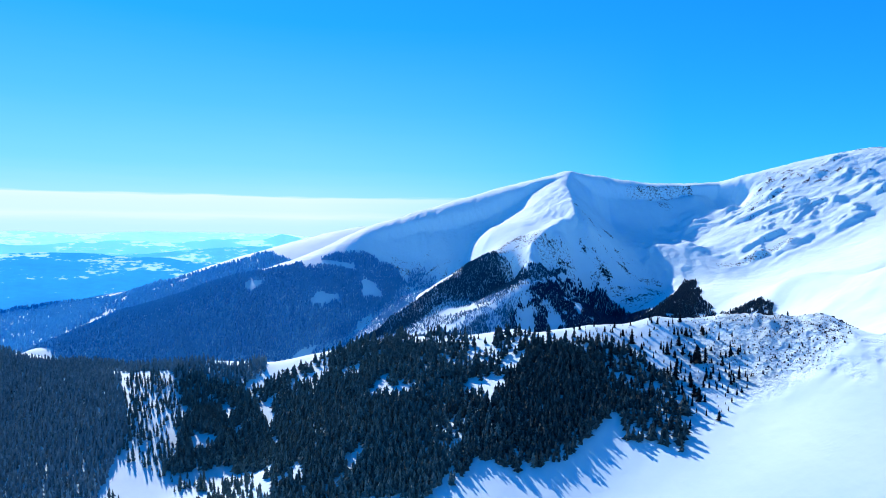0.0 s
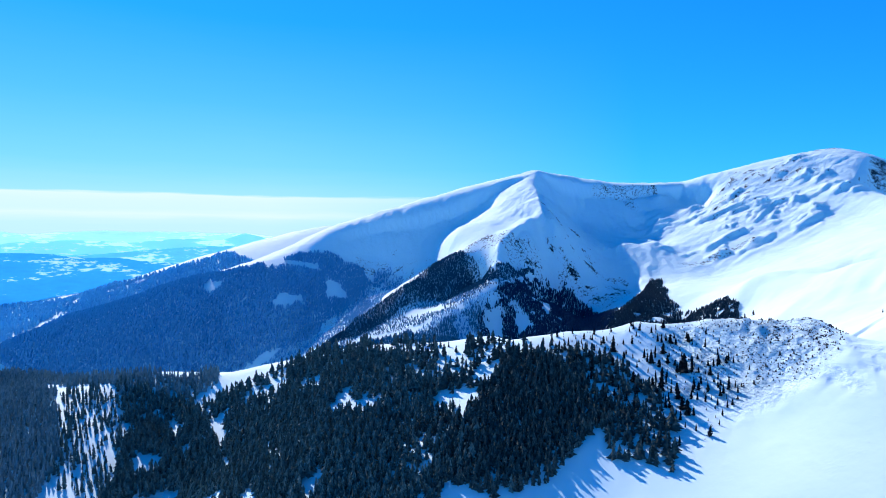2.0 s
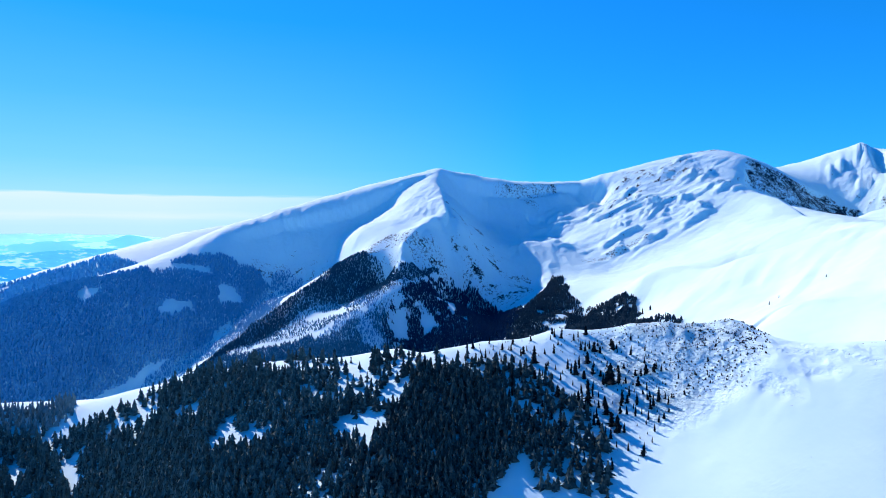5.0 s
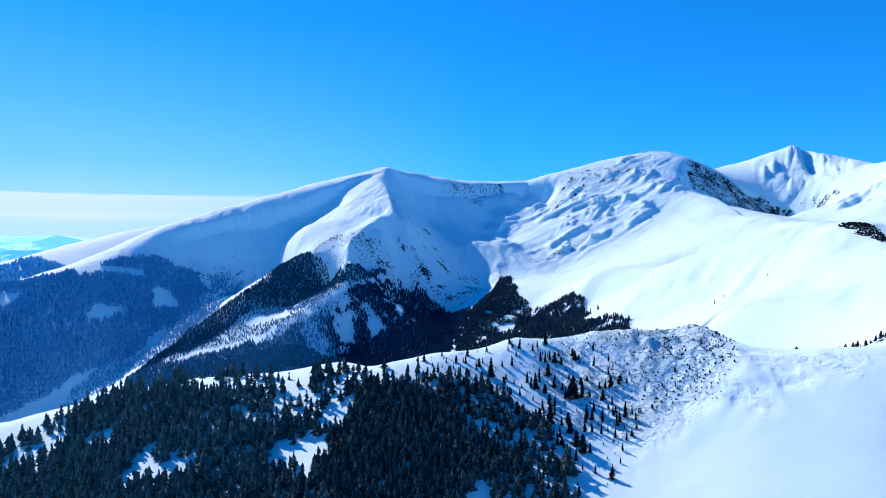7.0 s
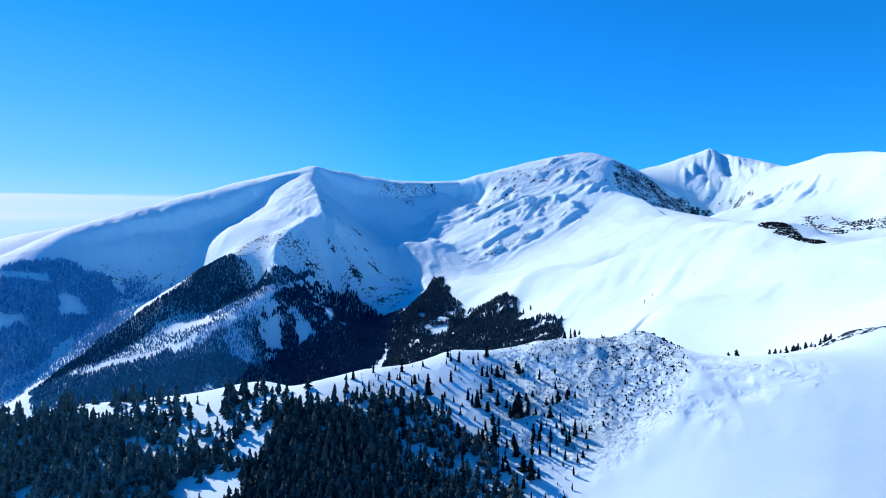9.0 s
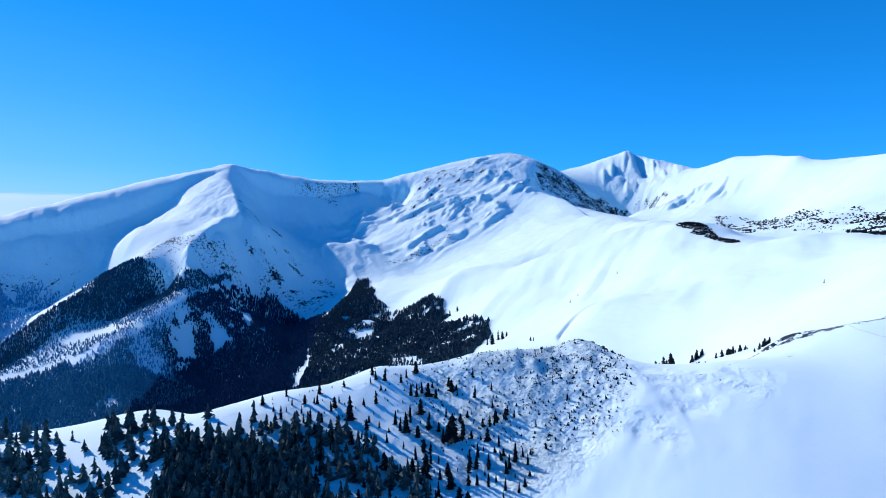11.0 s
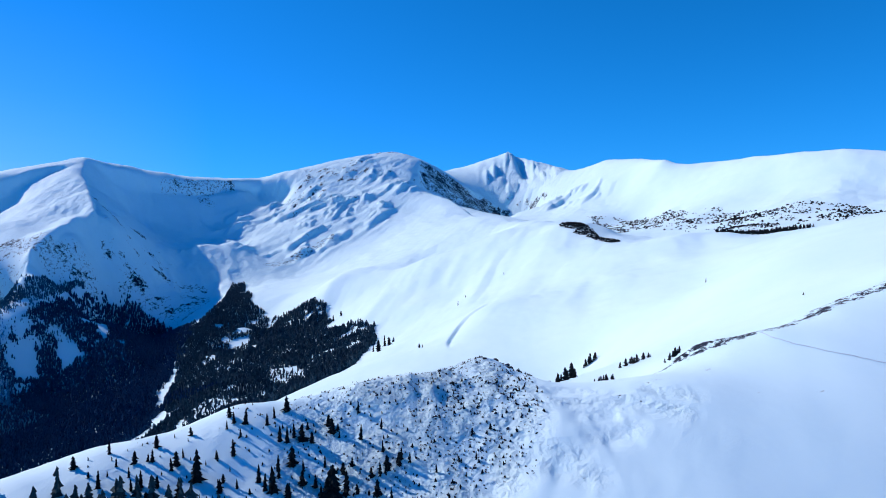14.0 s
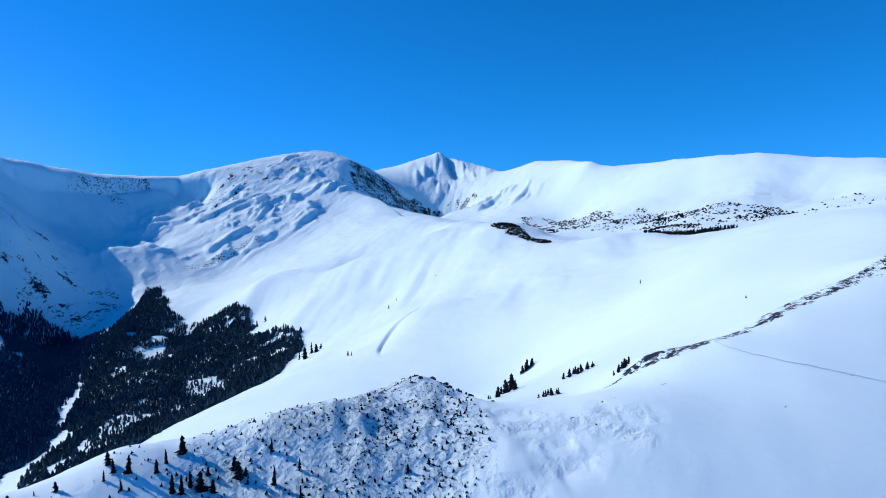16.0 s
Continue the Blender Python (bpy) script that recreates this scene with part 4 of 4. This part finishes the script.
wood("spruce_forest", "spruce forest filling the valley floor, darkened for blue shade", valley_places[~rimed], 12, FAR_SHAPES, SHADED, 0.5)
wood("spruce_forest", "grey rimed spruce forest on the lower valley side", valley_places[rimed], 11, FAR_SHAPES, RIMED, 0.5)
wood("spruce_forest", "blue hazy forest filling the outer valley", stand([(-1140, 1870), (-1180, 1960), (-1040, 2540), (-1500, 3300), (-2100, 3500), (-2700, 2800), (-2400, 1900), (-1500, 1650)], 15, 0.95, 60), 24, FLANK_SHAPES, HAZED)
outer_ridge = stand([(-760, 2900), (-1030, 2560), (-1180, 1950), (-1140, 1860), (-600, 2200), (-450, 2500), (-560, 2800)], 11, 0.97, 40)
outer_ridge = apart(apart(outer_ridge, [(-1115, 1936), (-1090, 2128), (-1110, 2310)], 26), [(-1035, 2420), (-1000, 2500), (-960, 2590)], 16)
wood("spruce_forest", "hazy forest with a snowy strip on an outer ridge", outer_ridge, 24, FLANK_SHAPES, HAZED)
krummholz = np.concatenate((
    thinned(stand([(1720, 1330), (1560, 1000), (1400, 700), (1370, 540), (1440, 470), (1540, 560), (1600, 800), (1760, 1150)], 8, 0.75, 40), 60, 0.13),
    thinned(stand([(1710, 1295), (1655, 1030), (1600, 775), (1450, 570), (1330, 560), (1300, 700), (1415, 850), (1450, 1000)], 9, 0.5, 30), 45, 0.12, 20),
    thinned(stand([(1540, 485), (1645, 430), (1475, 355), (1300, 330), (1330, 470)], 12, 0.2, 30), 50, 0.05, 70),
    thinned(stand([(1440, 1000), (1560, 1120), (1650, 1240), (1720, 1300), (1660, 1300), (1500, 1120)], 6, 0.35, 25), 40, 0.1),
    stand([(1000, 870), (985, 835), (925, 760), (880, 690), (862, 692), (905, 775), (945, 850)], 3.6, 0.85, 9),
    thinned(stand([(1240, 1000), (1330, 1060), (1420, 1150), (1560, 1220), (1680, 1240), (1600, 1130), (1400, 990), (1280, 930)], 8, 0.6, 20), 45, 0.0, 33),
    stand([(1360, 750), (1400, 740), (1360, 640), (1335, 650)], 4.5, 0.9, 14),
))
wood("spruce_wood", "dark low spruces in a dense band behind the crest of the snowfield", stand([(905, 565), (872, 505), (850, 445), (880, 430), (905, 495), (935, 555)], 4.0, 0.9, 4), 7, FAR_SHAPES, SCRUB, 0.5)
wood("dwarf_pine_scrub", "dark patches of dwarf pine scrub in the snow", krummholz, 4.2, [crown_shape(2, 7, 60 + k, 0.95, 0.0) for k in range(3)], SCRUB, 0.3)


# single spruces of the open slopes
def part(name, shape, mat, parent, label=""):
    me = sheet(name, *shape, mat, False)
    ob = new(name, me)
    ob.parent = parent
    return tagged(ob, label)


def spruce(seed, width):
    """A single spruce of height 1 m, to be grown by its pose."""
    ob = new("spruce_tree")
    part("trunk", stem_shape(), BARK, ob)
    part("crown", crown_shape(12, 13, seed, width, 0.05), SPRUCE, ob)
    return ob


MODELS = [spruce(80 + k, w) for k, w in enumerate((0.15, 0.19, 0.14, 0.27, 0.17, 0.33))]
used = set()


def plant(x, y, tall, label, group):
    model = int(rng.choice((3, 5))) if tall < 2.4 or "saddle" in label else rng.randint(len(MODELS))
    m = pose(x, y, float(height([x], [y])[0]) - 0.03 * tall, rng.uniform(-3, 3), rng.uniform(-3, 3), rng.uniform(0, 360)) @ Matrix.Diagonal((tall, tall, tall, 1))
    if model in used:
        ob = copy_thing(MODELS[model], m)
    else:
        ob = MODELS[model]
        ob.matrix_basis = m
        used.add(model)
    ob.scale = (tall, tall, tall)
    return tagged(ob, label, "tree", group)


OPEN_SLOPE = [
    [(142.4, 348.8, 4.9), (144, 347.3, 5.4), (146.5, 347.9, 4.4), (147.9, 345.7, 5.4), (142, 340.8, 6.2), (156.5, 342.8, 4.9), (157.9, 342, 2.5), (151.1, 347.9, 2.5), (149.7, 336.1, 3.3), (146.5, 327, 10.3), (143.5, 328.1, 5.7), (145.2, 327.8, 6.8), (150.4, 326.4, 7.4), (153.1, 324.9, 3.2), (141.8, 335, 4.6), (136.8, 334.2, 4.6), (137.8, 327.2, 4.9), (144.5, 332.6, 3.2), (134.2, 337.3, 7.8), (160.6, 324.3, 4.7), (162.1, 323.9, 3.3), (158.3, 325.3, 3.3), (155.5, 322.7, 1.8), (159, 316.9, 4.1), (156.3, 315.7, 2.2), (163.1, 324.1, 5.2), (166.6, 323.5, 4.3), (169.4, 321.7, 3.3), (160.4, 309.9, 6.7), (157.4, 309, 5.3)],
    [(164, 310.3, 3.1), (156.9, 312.9, 3.1), (166.3, 308.9, 2.2), (152, 313.1, 6.2), (146.9, 316.7, 6.2), (148.2, 314.8, 4.4), (149.3, 311.7, 2.6), (143.2, 312.1, 3.9), (145.5, 310.7, 4.3), (152.1, 304.4, 4.3), (157.6, 301.3, 3), (161.2, 303.3, 2.2), (151.1, 298.1, 3.7), (137.5, 313.7, 6.4), (129.8, 310.2, 6.2), (131.7, 308.4, 3.3), (133, 305.9, 2.9), (136.7, 307.5, 6.6), (137.2, 303.5, 8.2), (139.8, 302.9, 4.5), (132.4, 320.4, 8.6), (136.1, 323.9, 4.4), (129.5, 318.9, 3), (131.2, 315.7, 2.5), (173.6, 314.8, 2.8), (171, 306.6, 2.3), (180.5, 312.7, 1.9), (185.1, 310.2, 2.8), (190.2, 316.8, 2.5), (195.7, 314.4, 2)],
    [(118.5, 350.2, 9.4), (112.9, 347.9, 4.6), (115.6, 356.7, 4.3), (109.3, 353.2, 3.3), (109.9, 361.8, 2.4), (103.6, 355.3, 3.3), (101.5, 356.7, 2.1), (95.7, 363.7, 1.9), (115.4, 341.5, 4.5), (122.4, 344.5, 4.2), (119.5, 342.1, 3.2), (126.9, 343.6, 2.8), (128.9, 340.2, 1.8), (132.3, 341.8, 5.1), (125.3, 352.5, 2.9), (95.6, 344, 6.2), (100.5, 348, 3.2), (101.9, 345.8, 4.5), (103.6, 340, 8.8), (108.1, 342, 2.7), (108.9, 338.4, 4), (115.7, 336.8, 3.1), (110.9, 328.7, 5.6), (116.3, 330.4, 4.8), (120, 334.4, 2.7), (121.3, 328.8, 6.1), (96.6, 334.5, 2.1), (101.1, 336.4, 2.2), (103.1, 335.1, 3), (93.5, 336.8, 3.9)],
]

SADDLE = [
    [(302.3, 374.9, 2.2), (306.4, 372.3, 5.5), (320.1, 377.9, 7.2), (333.4, 383.9, 9), (327.8, 377.7, 5.3), (455.3, 459, 6.1), (459.5, 457.8, 7.9), (464.1, 456.4, 5.3), (291.5, 337.6, 2.9), (293.1, 336.2, 3.4), (294, 333.3, 2.9), (326.4, 346.7, 4.4), (333, 347.4, 3.9), (331.8, 343.8, 4.5), (337.1, 343.2, 4), (340.6, 342.7, 2.9), (298.8, 309.6, 3.3), (299.2, 307.4, 4.2), (303.2, 307.6, 3.3), (232.5, 334.6, 1.5)],
]

LONE = [
    [(782.8, 837.9, 4.5), (681.9, 836.5, 6.7), (709.9, 848.9, 4.3), (462.5, 664.6, 5.2), (460.7, 657.5, 4.5), (580.6, 424.3, 4.2), (404.9, 293, 1.6), (672.9, 1156.8, 12.8), (686.3, 1151.2, 10.7), (532.9, 829.1, 16.2), (557.7, 848.6, 15.3), (556.2, 837.2, 12.1), (574.4, 851.6, 7.8), (542.2, 853.6, 10.7)],
]

def spruce_label(tall, ground):
    size = "tall slender" if tall > 6 else "middling" if tall > 3 else "small"
    return f"{size} dark green spruce on {ground}"


for some in OPEN_SLOPE:
    for x, y, tall in some:
        plant(x, y, tall, spruce_label(tall, "the open snowy slope"), "spruces on the open slope")
young = thinned(stand([(92, 372), (118, 372), (165, 356), (176, 322), (150, 292), (118, 282), (100, 305), (96, 340)], 4.2, 0.65, 6), 16, 0.36, 5)
sizes = rng.choice((1.0, 1.4, 2.0, 2.8, 3.8, 5.0), len(young))
for (x, y), tall in zip(young[sizes > 2.5], sizes[sizes > 2.5]):
    plant(x, y, float(tall), spruce_label(tall, "the open snowy slope"), "spruces on the open slope")
wood("young_spruces", "small dark spruces scattered over the open snowy slope", young[sizes < 2.5], 2.2, NEAR_SHAPES, SPRUCE, 0.4)
for some in SADDLE:
    for x, y, tall in some:
        plant(x, y, tall, spruce_label(tall, "the snow behind the saddle"), "spruces behind the saddle")
        for side in (-1, 0.8):
            low = tall * rng.uniform(0.45, 0.8)
            plant(x + side * rng.uniform(1.2, 2.6), y + rng.uniform(-0.5, 2.5), low, spruce_label(low, "the snow behind the saddle"), "spruces behind the saddle")
for some in LONE:
    for x, y, tall in some:
        plant(x, y, tall, "lone dark spruce on a wide white snowfield", "lone spruces")

# ---- footpath ----
TRODDEN = plain("trodden_snow_and_grass", (0.30, 0.42, 0.53), (0.48, 0.66, 0.78), 0.8)


def footpath(path, width):
    """A narrow trodden strip laid on the snow."""
    verts, quads = [], []
    for (x0, y0), (x1, y1) in zip(path, path[1:]):
        steps = max(2, round(math.hypot(x1 - x0, y1 - y0) / 1.5))
        ax, ay = (y1 - y0), -(x1 - x0)
        size = math.hypot(ax, ay)
        for k in range(steps):
            u = k / steps
            half = 0.5 * width * rng.uniform(0.55, 1.2)
            drift = rng.uniform(-0.15, 0.15)
            for side in (-half + drift, half + drift):
                x, y = x0 + u * (x1 - x0) + side * ax / size, y0 + u * (y1 - y0) + side * ay / size
                verts.append((x, y, float(height([x], [y])[0]) + 0.16))
            n = len(verts)
            if n >= 4:
                quads.append((n - 4, n - 3, n - 1, n - 2))
    ob = new("footpath", sheet("footpath", verts, quads, TRODDEN))
    return tagged(ob, "narrow trodden footpath crossing the snowy slope", "path", kind="structure")


footpath([(312.0, 277.5), (306.0, 276.2), (302.8, 271.5), (301.2, 263.3), (301.4, 252.5), (303.2, 242.8), (305.5, 233.8), (309.0, 222.0), (314.0, 208.0), (320.0, 194.0)], 0.36)

# ---- far ranges ----
def far_range(name, label, mat, radius, crest, foot, seed):
    """A chain of hills with a rugged crest, an arc round the place."""
    az = np.radians(np.arange(-75, 60, 0.15))
    depth = np.linspace(0, 1, 14)
    a, d = np.meshgrid(az, depth, indexing="ij")
    r = radius - 420 * (1 - d)
    x, y = HUB[0] + r * np.sin(a), HUB[1] + r * np.cos(a)
    top = crest(np.degrees(a)) + 20 * fractal(x + seed, y, 420, 5, 0.5, True)
    z = foot + (top - foot) * d ** 1.2 + 30 * np.sin(math.pi * d) * fractal(x, y + seed, 160, 4, 0.55, True)
    n, m = a.shape
    k = np.arange(n * m).reshape(n, m)
    quads = np.stack((k[:-1, :-1], k[1:, :-1], k[1:, 1:], k[:-1, 1:]), -1).reshape(-1, 4)
    me = sheet(name, np.stack((x, y, z), -1).reshape(-1, 3), quads, mat)
    attr = me.attributes.new("high", "FLOAT", "POINT")
    attr.data.foreach_set("value", d.ravel().astype(np.float32))
    tagged(new(name, me), label, "hills", kind="structure")


def swell(a, middle, width, tall):
    return tall * np.exp(-(((a - middle) / width) ** 2))


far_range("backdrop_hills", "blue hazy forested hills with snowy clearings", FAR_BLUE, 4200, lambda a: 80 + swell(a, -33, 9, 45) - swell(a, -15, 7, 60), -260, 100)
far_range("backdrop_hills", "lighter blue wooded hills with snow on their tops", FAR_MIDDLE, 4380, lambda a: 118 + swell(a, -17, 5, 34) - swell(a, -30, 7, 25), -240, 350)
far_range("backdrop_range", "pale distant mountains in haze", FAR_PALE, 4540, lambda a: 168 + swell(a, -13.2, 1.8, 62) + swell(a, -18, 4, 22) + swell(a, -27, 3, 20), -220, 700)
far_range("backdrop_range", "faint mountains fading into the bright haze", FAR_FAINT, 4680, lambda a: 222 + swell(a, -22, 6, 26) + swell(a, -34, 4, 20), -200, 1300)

# ---- rocks of the knob ----
def rock(seed, flat=0.6):
    bm = bmesh.new()
    bmesh.ops.create_icosphere(bm, subdivisions=2, radius=1)
    r = np.random.RandomState(seed)
    axis = r.normal(size=(7, 3))
    axis /= np.linalg.norm(axis, axis=1)[:, None]
    cut = r.uniform(0.55, 0.9, 7)
    for v in bm.verts:
        p = np.array(v.co)
        for n, c in zip(axis, cut):
            p = p - n * max(0.0, p @ n - c)
        v.co = Vector(p * (1, 0.8, flat))
    me = bpy.data.meshes.new("rock")
    bm.to_mesh(me)
    bm.free()
    me.materials.append(STONE)
    return me


ROCKS = [rock(s) for s in range(5)]
CREST_ROCKS = [(229, 351, 1.3), (233, 347, 1.4), (234, 340, 1.3), (238, 334, 1.2), (225, 353, 1.0), (245, 330, 1.0), (221, 345, 0.9), (226, 346, 1.2), (231, 352, 1.6), (233.5, 349, 1.3), (229, 355, 1.2), (232, 345.5, 1.1), (234, 342, 1.4), (231.5, 339, 1.0), (236, 337, 0.9), (227, 354, 0.9), (294, 300, 1.6), (297, 298, 1.2), (291, 301, 1.0), (301, 293, 0.9)]
for n, (x, y, size) in enumerate(CREST_ROCKS):
    ob = new("boulder", ROCKS[n % 5])
    ob.matrix_basis = pose(x, y, float(height([x], [y])[0]) - 0.05 * size, rng.uniform(-15, 15), rng.uniform(-15, 15), rng.uniform(0, 360)) @ Matrix.Diagonal((size, size, size, 1))
    tagged(ob, "dark bare boulder on the blown crest of the ridge", "rock", "boulders on the crest")



def lump_shape(seed):
    r = np.random.RandomState(seed)
    v = np.array([(1, 0, 0), (0, 1, 0), (-1, 0, 0), (0, -1, 0), (0, 0, 1), (0, 0, -0.6), (0.6, 0.6, 0.5), (-0.6, 0.5, 0.4)]) * r.uniform(0.6, 1.2, (8, 1)) * (0.75, 0.6, 0.8)
    t = [(0, 6, 4), (6, 1, 4), (1, 7, 4), (7, 2, 4), (2, 3, 4), (3, 0, 4), (1, 0, 5), (2, 1, 5), (3, 2, 5), (0, 3, 5), (0, 1, 6), (1, 2, 7)]
    return v, np.array(t)


scree = stand([(232, 352), (236, 330), (205, 298), (165, 300), (145, 330), (150, 366), (200, 356)], 1.05, 0.75, 8)
scree = thinned(scree[rng.rand(len(scree)) < 0.6], 9, 0.16)
wood("scree", "small snow-crusted rocks scattered over the steep knob", scree, 1.0, [lump_shape(90 + k) for k in range(6)], STONE, 0.25)
tufts = thinned(stand([(232, 350), (236, 330), (205, 300), (165, 300), (140, 330), (110, 370), (150, 366), (200, 354)], 2.1, 0.5, 8), 12, 0.22, 30)
wood("scrub", "stunted dark scrub poking through the snow", tufts, 1.5, [crown_shape(3, 6, 95 + k, 0.45, 0.0) for k in range(4)], SCRUB, 0.3)
